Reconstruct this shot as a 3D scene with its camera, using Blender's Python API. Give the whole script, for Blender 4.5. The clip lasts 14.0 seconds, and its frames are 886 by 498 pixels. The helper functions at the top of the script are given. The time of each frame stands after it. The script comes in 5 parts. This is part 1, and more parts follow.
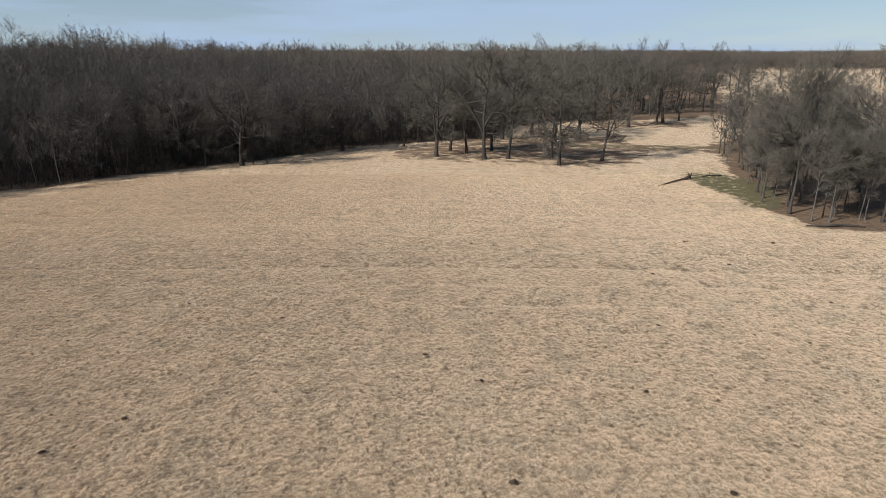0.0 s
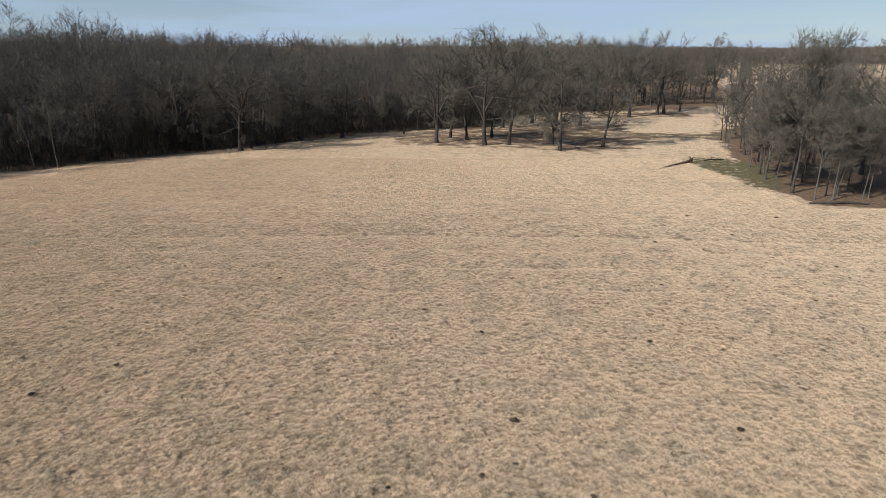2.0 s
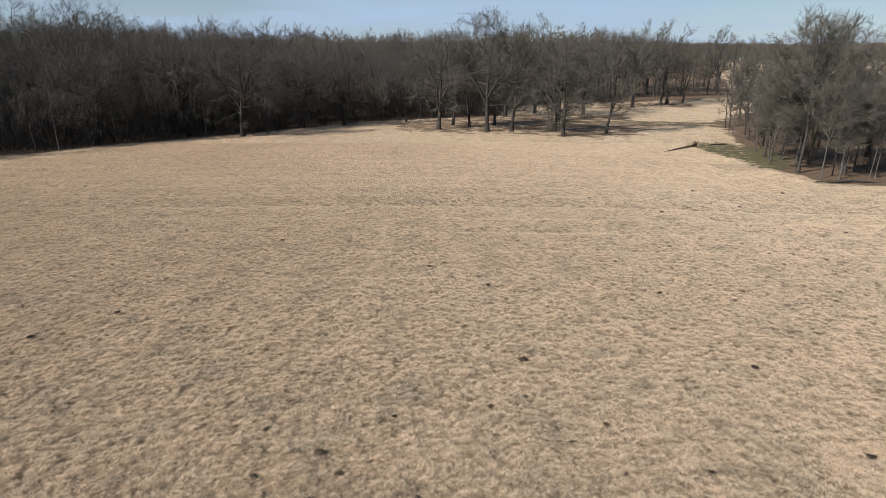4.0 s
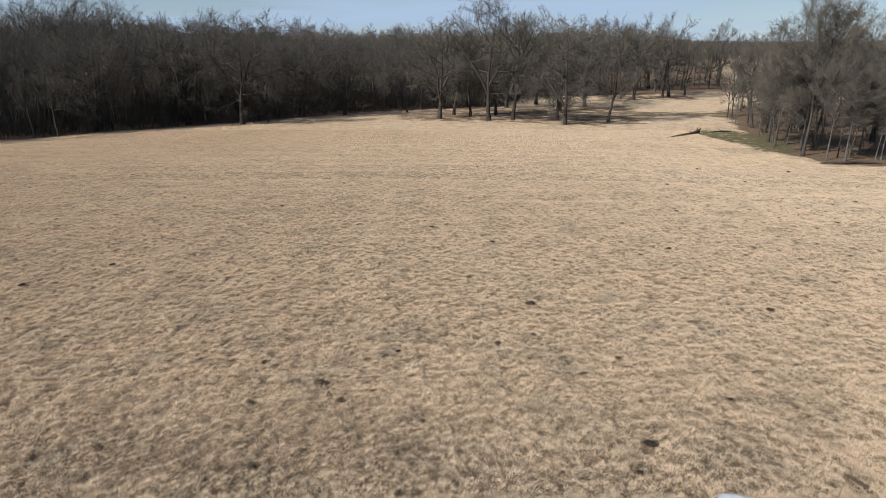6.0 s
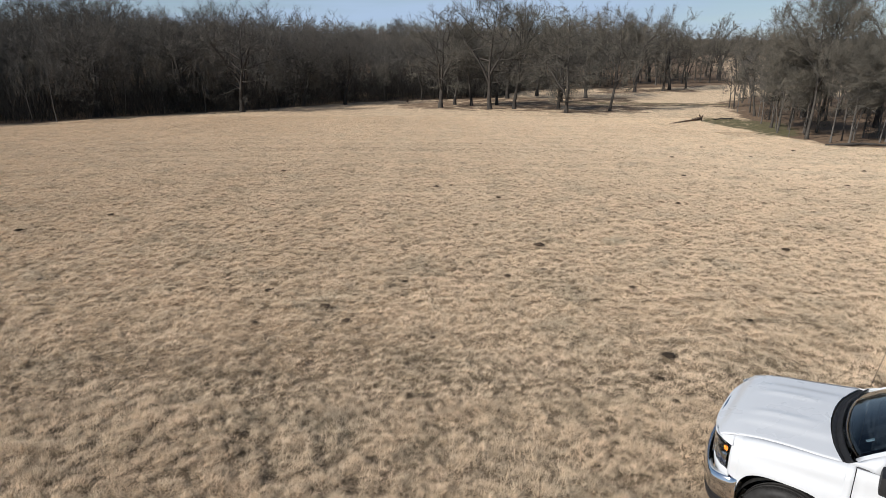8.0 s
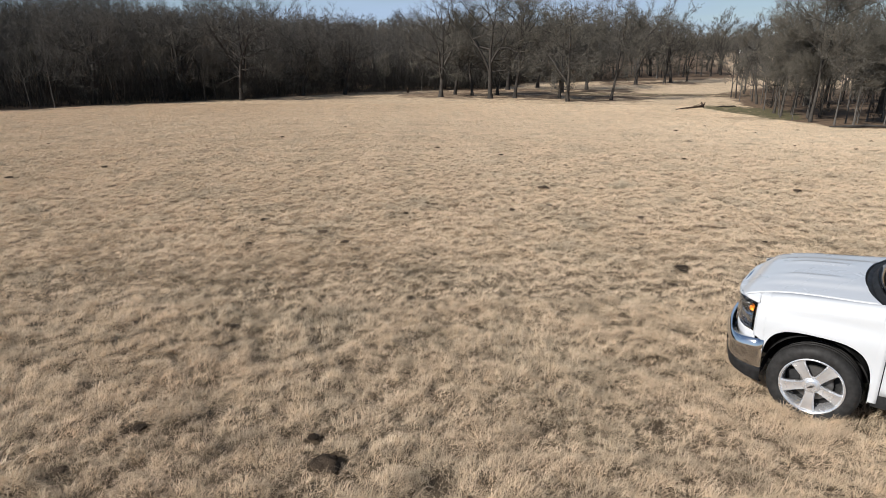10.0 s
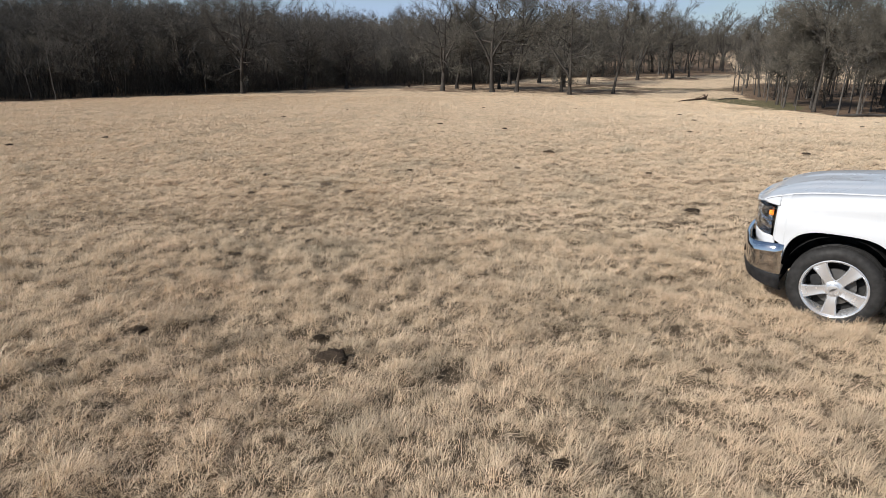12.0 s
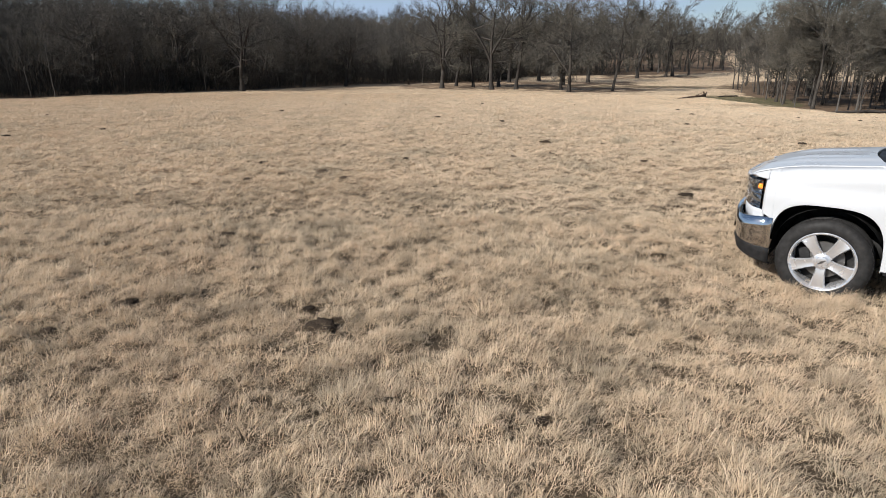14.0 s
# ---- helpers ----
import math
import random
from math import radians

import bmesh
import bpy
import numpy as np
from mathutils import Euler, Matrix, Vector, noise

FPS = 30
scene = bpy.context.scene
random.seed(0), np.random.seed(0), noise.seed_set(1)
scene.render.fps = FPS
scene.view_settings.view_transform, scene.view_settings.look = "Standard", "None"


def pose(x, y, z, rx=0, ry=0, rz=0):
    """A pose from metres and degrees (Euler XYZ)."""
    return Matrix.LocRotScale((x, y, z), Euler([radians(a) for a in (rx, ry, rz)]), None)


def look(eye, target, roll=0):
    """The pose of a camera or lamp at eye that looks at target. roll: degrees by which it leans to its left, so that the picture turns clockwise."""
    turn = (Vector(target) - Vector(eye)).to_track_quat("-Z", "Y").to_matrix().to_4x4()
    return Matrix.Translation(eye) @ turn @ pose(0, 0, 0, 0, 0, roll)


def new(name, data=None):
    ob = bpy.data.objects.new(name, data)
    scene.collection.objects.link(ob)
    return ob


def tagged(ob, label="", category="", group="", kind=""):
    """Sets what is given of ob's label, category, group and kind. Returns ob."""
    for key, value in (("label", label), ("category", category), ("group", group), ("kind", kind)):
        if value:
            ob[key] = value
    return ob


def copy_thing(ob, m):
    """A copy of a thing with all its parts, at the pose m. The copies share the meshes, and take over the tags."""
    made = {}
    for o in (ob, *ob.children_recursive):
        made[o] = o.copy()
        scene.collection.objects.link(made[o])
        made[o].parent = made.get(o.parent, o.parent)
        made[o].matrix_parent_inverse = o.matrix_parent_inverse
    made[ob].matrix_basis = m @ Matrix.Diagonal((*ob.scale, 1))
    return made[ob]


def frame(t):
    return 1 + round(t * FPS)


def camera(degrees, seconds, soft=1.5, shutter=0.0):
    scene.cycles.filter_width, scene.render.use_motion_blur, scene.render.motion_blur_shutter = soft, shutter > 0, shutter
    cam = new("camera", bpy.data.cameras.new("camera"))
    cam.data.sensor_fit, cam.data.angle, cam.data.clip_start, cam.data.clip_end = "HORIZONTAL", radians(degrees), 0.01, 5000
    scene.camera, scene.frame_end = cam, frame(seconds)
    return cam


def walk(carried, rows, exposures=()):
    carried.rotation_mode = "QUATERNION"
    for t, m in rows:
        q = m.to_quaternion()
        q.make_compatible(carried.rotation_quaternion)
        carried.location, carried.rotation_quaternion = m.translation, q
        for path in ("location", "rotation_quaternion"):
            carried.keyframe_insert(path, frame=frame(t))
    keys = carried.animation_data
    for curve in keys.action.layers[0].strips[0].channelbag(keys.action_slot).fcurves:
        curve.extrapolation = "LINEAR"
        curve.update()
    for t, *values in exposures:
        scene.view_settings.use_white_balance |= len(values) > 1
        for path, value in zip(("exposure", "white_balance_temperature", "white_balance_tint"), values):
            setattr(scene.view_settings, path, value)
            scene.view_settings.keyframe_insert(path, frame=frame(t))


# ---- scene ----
cam = camera(73.0, 14.0, soft=0.8)
PATH = [
    (0, (0.358, 0.964, 12.663), (0.779, 23.428, 6.111), -0.1),
    (0.5, (0.376, 0.952, 12.104), (0.797, 23.405, 5.528), -0.1),
    (1, (0.390, 0.928, 11.598), (0.811, 23.380, 5.011), -0.1),
    (1.5, (0.393, 0.916, 11.030), (0.814, 23.357, 4.431), -0.1),
    (2, (0.392, 0.870, 10.532), (0.801, 23.311, 3.910), -0.1),
    (2.5, (0.326, 0.845, 10.043), (0.736, 23.274, 3.386), -0.1),
    (5, (0.187, 0.674, 7.635), (0.503, 23.091, 0.931), -0.1),
    (5.5, (0.154, 0.741, 7.177), (0.494, 23.158, 0.473), -0.1),
    (6, (0.084, 0.784, 6.742), (0.424, 23.189, 0.026), -0.1),
    (6.5, (0.006, 0.738, 6.312), (0.369, 23.155, -0.404), -0.0),
    (7, (-0.060, 0.694, 5.848), (0.303, 23.111, -0.868), 0.0),
    (7.5, (-0.105, 0.696, 5.456), (0.257, 23.102, -1.283), -0.0),
    (8, (-0.136, 0.710, 4.989), (0.227, 23.104, -1.762), 0.0),
    (10.5, (-0.208, 0.706, 2.961), (0.143, 23.088, -3.848), 0.0),
    (11, (-0.275, 0.677, 2.580), (0.064, 23.060, -4.241), 0.0),
    (11.5, (-0.295, 0.656, 2.400), (0.033, 23.038, -4.421), 0.1),
    (12, (-0.262, 0.610, 2.393), (0.054, 22.992, -4.428), -0.0),
    (12.5, (-0.208, 0.563, 2.358), (0.108, 22.945, -4.464), -0.0),
    (13, (-0.151, 0.524, 2.304), (0.165, 22.906, -4.517), -0.0),
    (13.5, (-0.154, 0.511, 2.238), (0.161, 22.893, -4.595), 0.0),
    (14, (-0.168, 0.515, 2.160), (0.147, 22.885, -4.696), 0.0),
]
walk(cam, [(t, look(eye, target, roll)) for t, eye, target, roll in PATH])

# ---- daylight ----
SUN_AZ, SUN_EL = 235.0, 33.0          # degrees, clockwise from +y, and above the horizon
world = bpy.data.worlds.new("sky")
scene.world = world
world.use_nodes = True
wn, wl = world.node_tree.nodes, world.node_tree.links
wn.clear()
sky = wn.new("ShaderNodeTexSky")
sky.sky_type, sky.sun_disc = "NISHITA", False
sky.sun_elevation, sky.sun_rotation = radians(SUN_EL), radians(SUN_AZ)
sky.altitude, sky.air_density, sky.dust_density, sky.ozone_density = 150, 1.0, 0.25, 2.0
w_tc = wn.new("ShaderNodeTexCoord")
w_map = wn.new("ShaderNodeMapping")
w_map.inputs["Scale"].default_value = (1.3, 1.3, 11.0)
w_noise = wn.new("ShaderNodeTexNoise")
w_noise.inputs["Scale"].default_value, w_noise.inputs["Detail"].default_value = 1.7, 7
w_ramp = wn.new("ShaderNodeMapRange")
w_ramp.inputs["From Min"].default_value, w_ramp.inputs["From Max"].default_value = 0.44, 0.68
w_ramp.inputs["To Min"].default_value, w_ramp.inputs["To Max"].default_value = -0.2, 0.55
w_mix = wn.new("ShaderNodeMix")
w_mix.data_type = "RGBA"
w_mix.inputs["B"].default_value = (5.4, 7.1, 9.6, 1)
w_bg = wn.new("ShaderNodeBackground")
w_bg.inputs["Strength"].default_value = 0.063
w_out = wn.new("ShaderNodeOutputWorld")
wl.new(w_tc.outputs["Generated"], w_map.inputs["Vector"])
wl.new(w_map.outputs["Vector"], w_noise.inputs["Vector"])
wl.new(w_noise.outputs["Fac"], w_ramp.inputs["Value"])
# the veil of thin cloud thickens towards the horizon
w_sep = wn.new("ShaderNodeSeparateXYZ")
w_veil = wn.new("ShaderNodeMapRange")
w_veil.inputs["From Min"].default_value, w_veil.inputs["From Max"].default_value = 0.0, 0.5
w_veil.inputs["To Min"].default_value, w_veil.inputs["To Max"].default_value = 0.72, 0.0
w_add = wn.new("ShaderNodeMath")
w_add.operation, w_add.use_clamp = "ADD", True
wl.new(w_tc.outputs["Generated"], w_sep.inputs["Vector"])
wl.new(w_sep.outputs["Z"], w_veil.inputs["Value"])
wl.new(w_veil.outputs["Result"], w_add.inputs[0])
wl.new(w_ramp.outputs["Result"], w_add.inputs[1])
wl.new(w_add.outputs[0], w_mix.inputs["Factor"])
wl.new(sky.outputs["Color"], w_mix.inputs["A"])
wl.new(w_mix.outputs["Result"], w_bg.inputs["Color"])
wl.new(w_bg.outputs["Background"], w_out.inputs["Surface"])

sun = new("sun", bpy.data.lights.new("sun", "SUN"))
sun.data.energy, sun.data.angle, sun.data.color = 5.0, radians(0.6), (1.0, 0.95, 0.885)
TO_SUN = Vector((math.sin(radians(SUN_AZ)) * math.cos(radians(SUN_EL)), math.cos(radians(SUN_AZ)) * math.cos(radians(SUN_EL)), math.sin(radians(SUN_EL))))
sun.matrix_world = look(TO_SUN * 300, (0, 0, 0))
scene.view_settings.exposure = 0.30

# ---- materials ----
def material(name):
    m = bpy.data.materials.new(name)
    m.use_nodes = True
    return m, m.node_tree.nodes, m.node_tree.links, m.node_tree.nodes["Principled BSDF"]


def noise_node(n, l, scale, detail=4.0, rough=0.55, vector=None, stretch=None):
    tc = n.new("ShaderNodeTexCoord")
    tex = n.new("ShaderNodeTexNoise")
    tex.inputs["Scale"].default_value, tex.inputs["Detail"].default_value, tex.inputs["Roughness"].default_value = scale, detail, rough
    src = tc.outputs["Object"] if vector is None else vector
    if stretch:
        mp = n.new("ShaderNodeMapping")
        mp.inputs["Scale"].default_value = stretch
        l.new(src, mp.inputs["Vector"])
        src = mp.outputs["Vector"]
    l.new(src, tex.inputs["Vector"])
    return tex.outputs["Fac"]


def ramp_node(n, l, fac, stops):
    r = n.new("ShaderNodeValToRGB")
    while len(r.color_ramp.elements) < len(stops):
        r.color_ramp.elements.new(0.5)
    for e, (p, c) in zip(r.color_ramp.elements, stops):
        e.position, e.color = p, (*c, 1)
    l.new(fac, r.inputs["Fac"])
    return r.outputs["Color"]


def mix_node(n, l, fac, a, b, blend="MIX"):
    m = n.new("ShaderNodeMix")
    m.data_type, m.blend_type = "RGBA", blend
    for key, v in (("Factor", fac), ("A", a), ("B", b)):
        if isinstance(v, (int, float)):
            m.inputs[key].default_value = v
        elif isinstance(v, tuple):
            m.inputs[key].default_value = (*v, 1)
        else:
            l.new(v, m.inputs[key])
    return m.outputs["Result"]


def range_node(n, l, v, a, b, c=0.0, d=1.0):
    m = n.new("ShaderNodeMapRange")
    for key, x in (("From Min", a), ("From Max", b), ("To Min", c), ("To Max", d)):
        m.inputs[key].default_value = x
    l.new(v, m.inputs["Value"])
    return m.outputs["Result"]


def bump_node(n, l, height, strength, distance, bsdf):
    b = n.new("ShaderNodeBump")
    b.inputs["Strength"].default_value, b.inputs["Distance"].default_value = strength, distance
    l.new(height, b.inputs["Height"])
    l.new(b.outputs["Normal"], bsdf.inputs["Normal"])


def attribute_node(n, name):
    a = n.new("ShaderNodeAttribute")
    a.attribute_name = name
    return a.outputs["Fac"]


def position_node(n):
    return n.new("ShaderNodeNewGeometry").outputs["Position"]


def dry_colour(n, l, where):
    """Dormant pasture: straw, with broad pinkish, yellow and grey-green patches."""
    broad = noise_node(n, l, 0.07, 5, 0.6, where)
    mid = noise_node(n, l, 0.55, 5, 0.6, where)
    c = ramp_node(n, l, broad, [(0.3, (0.46, 0.35, 0.235)), (0.5, (0.58, 0.445, 0.305)), (0.7, (0.60, 0.485, 0.35))])
    d = ramp_node(n, l, mid, [(0.32, (0.29, 0.255, 0.19)), (0.46, (0.58, 0.45, 0.315)), (0.66, (0.69, 0.515, 0.365))])
    return mix_node(n, l, 0.5, c, d)


def clump_tint(n, l, col, where):
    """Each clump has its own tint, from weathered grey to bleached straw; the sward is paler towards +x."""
    clump = noise_node(n, l, 9.0, 4, 0.74, where)
    tint = ramp_node(n, l, clump, [(0.36, (0.72, 0.72, 0.725)), (0.46, (0.97, 0.97, 0.97)), (0.61, (1.12, 1.115, 1.10))])
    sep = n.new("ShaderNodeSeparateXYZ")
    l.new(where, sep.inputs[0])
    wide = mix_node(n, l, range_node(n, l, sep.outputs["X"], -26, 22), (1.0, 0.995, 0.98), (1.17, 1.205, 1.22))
    patch = ramp_node(n, l, noise_node(n, l, 1.7, 5, 0.68, where), [(0.36, (0.70, 0.70, 0.70)), (0.47, (1.0, 0.99, 0.98)), (0.64, (1.10, 1.09, 1.09))])
    tint = mix_node(n, l, 1.0, tint, patch, "MULTIPLY")
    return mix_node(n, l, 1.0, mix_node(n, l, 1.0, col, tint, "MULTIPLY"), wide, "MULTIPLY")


def make_ground():
    m, n, l, b = material("pasture_ground")
    where = position_node(n)
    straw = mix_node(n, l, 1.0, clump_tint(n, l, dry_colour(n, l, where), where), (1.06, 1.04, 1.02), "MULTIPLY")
    fine = noise_node(n, l, 5.0, 6, 0.7, where)
    # tussocks: domes with creases between them, at two sizes
    warp = n.new("ShaderNodeVectorMath")
    warp.operation = "MULTIPLY_ADD"
    warp.inputs[1].default_value = (0.22, 0.22, 0.22)
    bent = n.new("ShaderNodeTexNoise")
    bent.inputs["Scale"].default_value, bent.inputs["Detail"].default_value = 2.6, 3
    l.new(where, bent.inputs["Vector"])
    l.new(bent.outputs["Color"], warp.inputs[0])
    l.new(where, warp.inputs[2])
    domes = []
    for scale in (3.1, 6.8):
        v = n.new("ShaderNodeTexVoronoi")
        v.inputs["Scale"].default_value, v.inputs["Randomness"].default_value = scale, 1.0
        l.new(warp.outputs[0], v.inputs["Vector"])
        domes.append(range_node(n, l, v.outputs["Distance"], 0.05, 0.72, 1.0, 0.0))
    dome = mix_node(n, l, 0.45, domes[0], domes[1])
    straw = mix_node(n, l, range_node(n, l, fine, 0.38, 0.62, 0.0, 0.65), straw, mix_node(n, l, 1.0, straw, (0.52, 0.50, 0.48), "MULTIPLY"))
    # dead thatch, its colour deepened so that gaps in the grass look shaded
    shaded_thatch = ramp_node(n, l, fine, [(0.3, (0.035, 0.027, 0.02)), (0.7, (0.115, 0.09, 0.063))])
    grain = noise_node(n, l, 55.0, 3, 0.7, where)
    shaded_thatch = mix_node(n, l, range_node(n, l, grain, 0.40, 0.62, 0.0, 0.85), shaded_thatch, mix_node(n, l, 1.0, shaded_thatch, (0.30, 0.28, 0.26), "MULTIPLY"))
    # creases between the domes, and scattered pits, painted dark in place of shade
    straw = mix_node(n, l, range_node(n, l, dome, 0.36, 0.12, 0.0, 0.4), straw, shaded_thatch)
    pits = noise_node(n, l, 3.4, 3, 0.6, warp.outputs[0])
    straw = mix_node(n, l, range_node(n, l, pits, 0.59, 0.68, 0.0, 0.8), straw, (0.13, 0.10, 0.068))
    straw = mix_node(n, l, range_node(n, l, attribute_node(n, "shaded_thatch"), 0.0, 1.0, 0.0, 0.95), straw, shaded_thatch)
    edge = noise_node(n, l, 0.35, 6, 0.65, where)
    litter = n.new("ShaderNodeMath")
    litter.operation = "ADD"
    l.new(attribute_node(n, "litter"), litter.inputs[0])
    l.new(range_node(n, l, edge, 0.3, 0.7, -0.42, 0.42), litter.inputs[1])
    leaf = ramp_node(n, l, noise_node(n, l, 3.0, 6, 0.7, where), [(0.3, (0.075, 0.053, 0.037)), (0.55, (0.165, 0.115, 0.078)), (0.75, (0.29, 0.20, 0.135))])
    col = mix_node(n, l, range_node(n, l, litter.outputs[0], 0.35, 0.65), straw, leaf)
    green = n.new("ShaderNodeMath")
    green.operation = "ADD"
    l.new(attribute_node(n, "green"), green.inputs[0])
    l.new(range_node(n, l, noise_node(n, l, 0.9, 6, 0.7, where), 0.3, 0.7, -0.7, 0.5), green.inputs[1])
    moss = ramp_node(n, l, fine, [(0.3, (0.065, 0.062, 0.033)), (0.7, (0.165, 0.145, 0.08))])
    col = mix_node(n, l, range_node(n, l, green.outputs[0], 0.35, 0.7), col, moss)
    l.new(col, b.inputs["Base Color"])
    b.inputs["Roughness"].default_value = 0.95
    b.inputs["Specular IOR Level"].default_value = 0.1
    h = mix_node(n, l, 0.5, dome, fine)
    bump_node(n, l, h, 0.55, 0.11, b)
    return m


def make_straw():
    m, n, l, b = material("dry_grass")
    g = n.new("ShaderNodeNewGeometry")
    straw = dry_colour(n, l, g.outputs["Position"])
    own = ramp_node(n, l, g.outputs["Random Per Island"], [(0.0, (0.20, 0.165, 0.13)), (0.12, (0.40, 0.335, 0.26)), (0.28, (0.58, 0.485, 0.375)), (0.6, (0.70, 0.595, 0.465)), (0.82, (0.60, 0.47, 0.345)), (1.0, (0.76, 0.69, 0.585))])
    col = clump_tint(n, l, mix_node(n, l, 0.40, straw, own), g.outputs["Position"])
    l.new(col, b.inputs["Base Color"])
    b.inputs["Roughness"].default_value = 0.75
    b.inputs["Specular IOR Level"].default_value = 0.25
    t = n.new("ShaderNodeBsdfTranslucent")
    l.new(col, t.inputs["Color"])
    mix = n.new("ShaderNodeMixShader")
    mix.inputs[0].default_value = 0.26
    l.new(b.outputs[0], mix.inputs[1])
    l.new(t.outputs[0], mix.inputs[2])
    l.new(mix.outputs[0], n["Material Output"].inputs["Surface"])
    return m


def make_bark(name, dark, mid, pale, scale=1.0):
    m, n, l, b = material(name)
    ridged = noise_node(n, l, 9.0 * scale, 6, 0.65, None, (1.0, 1.0, 0.22))
    patch = noise_node(n, l, 0.8 * scale, 3)
    col = ramp_node(n, l, ridged, [(0.3, dark), (0.55, mid), (0.75, pale)])
    col = mix_node(n, l, range_node(n, l, patch, 0.45, 0.7, 0.0, 0.5), col, pale)
    rnd = n.new("ShaderNodeObjectInfo").outputs["Random"]
    col = mix_node(n, l, range_node(n, l, rnd, 0, 1, 0.0, 0.45), col, mix_node(n, l, 1.0, col, (0.62, 0.58, 0.55), "MULTIPLY"))
    l.new(col, b.inputs["Base Color"])
    b.inputs["Roughness"].default_value = 0.9
    b.inputs["Specular IOR Level"].default_value = 0.2
    bump_node(n, l, ridged, 0.6, 0.03, b)
    return m


def make_twig(name, a, b_, c):
    m, n, l, b = material(name)
    g = n.new("ShaderNodeNewGeometry")
    col = ramp_node(n, l, g.outputs["Random Per Island"], [(0.0, a), (0.5, b_), (1.0, c)])
    stand = noise_node(n, l, 0.035, 3, 0.5, g.outputs["Position"])
    col = mix_node(n, l, range_node(n, l, stand, 0.35, 0.65, 0.0, 0.5), col, mix_node(n, l, 1.0, col, (1.06, 1.0, 0.92), "MULTIPLY"))
    l.new(col, b.inputs["Base Color"])
    b.inputs["Roughness"].default_value = 0.9
    b.inputs["Specular IOR Level"].default_value = 0.15
    return m


GROUND = make_ground()
STRAW = make_straw()
BARK_OAK = make_bark("oak_bark", (0.026, 0.023, 0.02), (0.055, 0.049, 0.043), (0.115, 0.106, 0.095))
BARK_PALE = make_bark("pale_bark", (0.05, 0.045, 0.04), (0.105, 0.096, 0.086), (0.21, 0.196, 0.178))
BARK_DARK = make_bark("dark_bark", (0.022, 0.02, 0.018), (0.045, 0.04, 0.036), (0.09, 0.082, 0.073))
BARK_WOOD = make_bark("woodland_bark", (0.03, 0.027, 0.024), (0.07, 0.064, 0.057), (0.15, 0.14, 0.125))
TWIG_OAK = make_twig("oak_twigs", (0.056, 0.053, 0.045), (0.10, 0.094, 0.080), (0.175, 0.164, 0.14))
TWIG_WOOD = make_twig("woodland_twigs", (0.038, 0.0358, 0.0325), (0.076, 0.0715, 0.065), (0.165, 0.156, 0.142))
# brush and thicket twigs, darkened to carry the shade below the trees
TWIG_SHADED = make_twig("shaded_undergrowth_twigs", (0.012, 0.0112, 0.010), (0.026, 0.0245, 0.022), (0.062, 0.058, 0.052))
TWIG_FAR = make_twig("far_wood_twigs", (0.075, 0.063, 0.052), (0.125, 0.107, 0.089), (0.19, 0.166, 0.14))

# ---- the lie of the land ----
def smooth(a):
    a = np.clip(a, 0, 1)
    return a * a * (3 - 2 * a)


def lattice(x, y, cell, seed):
    """Smooth random heights, 0 to 1, on a lattice of that cell."""
    table = np.random.default_rng(seed).random((257, 257))
    u, v = np.asarray(x, float) / cell, np.asarray(y, float) / cell
    i, j = np.floor(u).astype(int), np.floor(v).astype(int)
    a, b = smooth(u - i), smooth(v - j)
    i, j = i % 256, j % 256
    return (table[i, j] * (1 - a) + table[i + 1, j] * a) * (1 - b) + (table[i, j + 1] * (1 - a) + table[i + 1, j + 1] * a) * b


def lie(x, y):
    """Height of the ground: a level brow, a shallow hollow, then a long rise to a far ridge."""
    x, y = np.asarray(x, float), np.asarray(y, float)
    z = -1.85 * smooth((y + 0.45 * np.maximum(x, 0) - 21) / 61)
    z = z - 0.41 * smooth((x - 6) / 35) * smooth((y - 17.5) / 35)
    u = (np.minimum(y, 1340) - 131) / 16
    z = z + 0.0365 * 16 * np.where(u < 30, np.log1p(np.exp(np.minimum(u, 30))), u)
    far = smooth((np.hypot(x, y - 6) - 8) / 14)
    return z + far * (0.05 * np.sin(x * 0.31 + 1.3 * np.sin(y * 0.17)) * np.sin(y * 0.27 + 0.8 * np.sin(x * 0.13)))


def tussock(x, y):
    """Hummocks of the bunch grass, 0 to 1."""
    x, y = np.asarray(x, float), np.asarray(y, float)
    wx, wy = x + 0.25 * lattice(x, y, 0.9, 3), y + 0.25 * lattice(x, y, 0.9, 4)
    b = lattice(0.88 * wx - 0.47 * wy, 0.47 * wx + 0.88 * wy, 0.14, 2)
    v = 0.46 * lattice(0.80 * wx + 0.60 * wy + 70, 0.80 * wy - 0.60 * wx + 70, 0.27, 1) + 0.34 * b + 0.20 * lattice(0.5 * x + 0.87 * y, 0.5 * y - 0.87 * x + 60, 0.09, 5)
    return 0.72 * smooth((v - 0.31) / 0.27) + 0.28 * b


def swell(x, y):
    """Broader clumps of the sward, 0 to 1."""
    return tussock(np.asarray(x, float) / 3.1 + 40, np.asarray(y, float) / 3.1 + 40)


def fades(x, y):
    """Where the hummocks and where the broader clumps are drawn, 0 to 1."""
    x, y = np.abs(x), np.asarray(y, float)
    start = smooth((y + 2) / 3)
    return start * (0.55 + 0.45 * smooth((y - 4) / 8)) * smooth((52 - y) / 12) * smooth((36 - x) / 8), start * (0.12 + 0.88 * smooth((y - 16) / 20)) * smooth((88 - y) / 34) * smooth((52 - x) / 12)


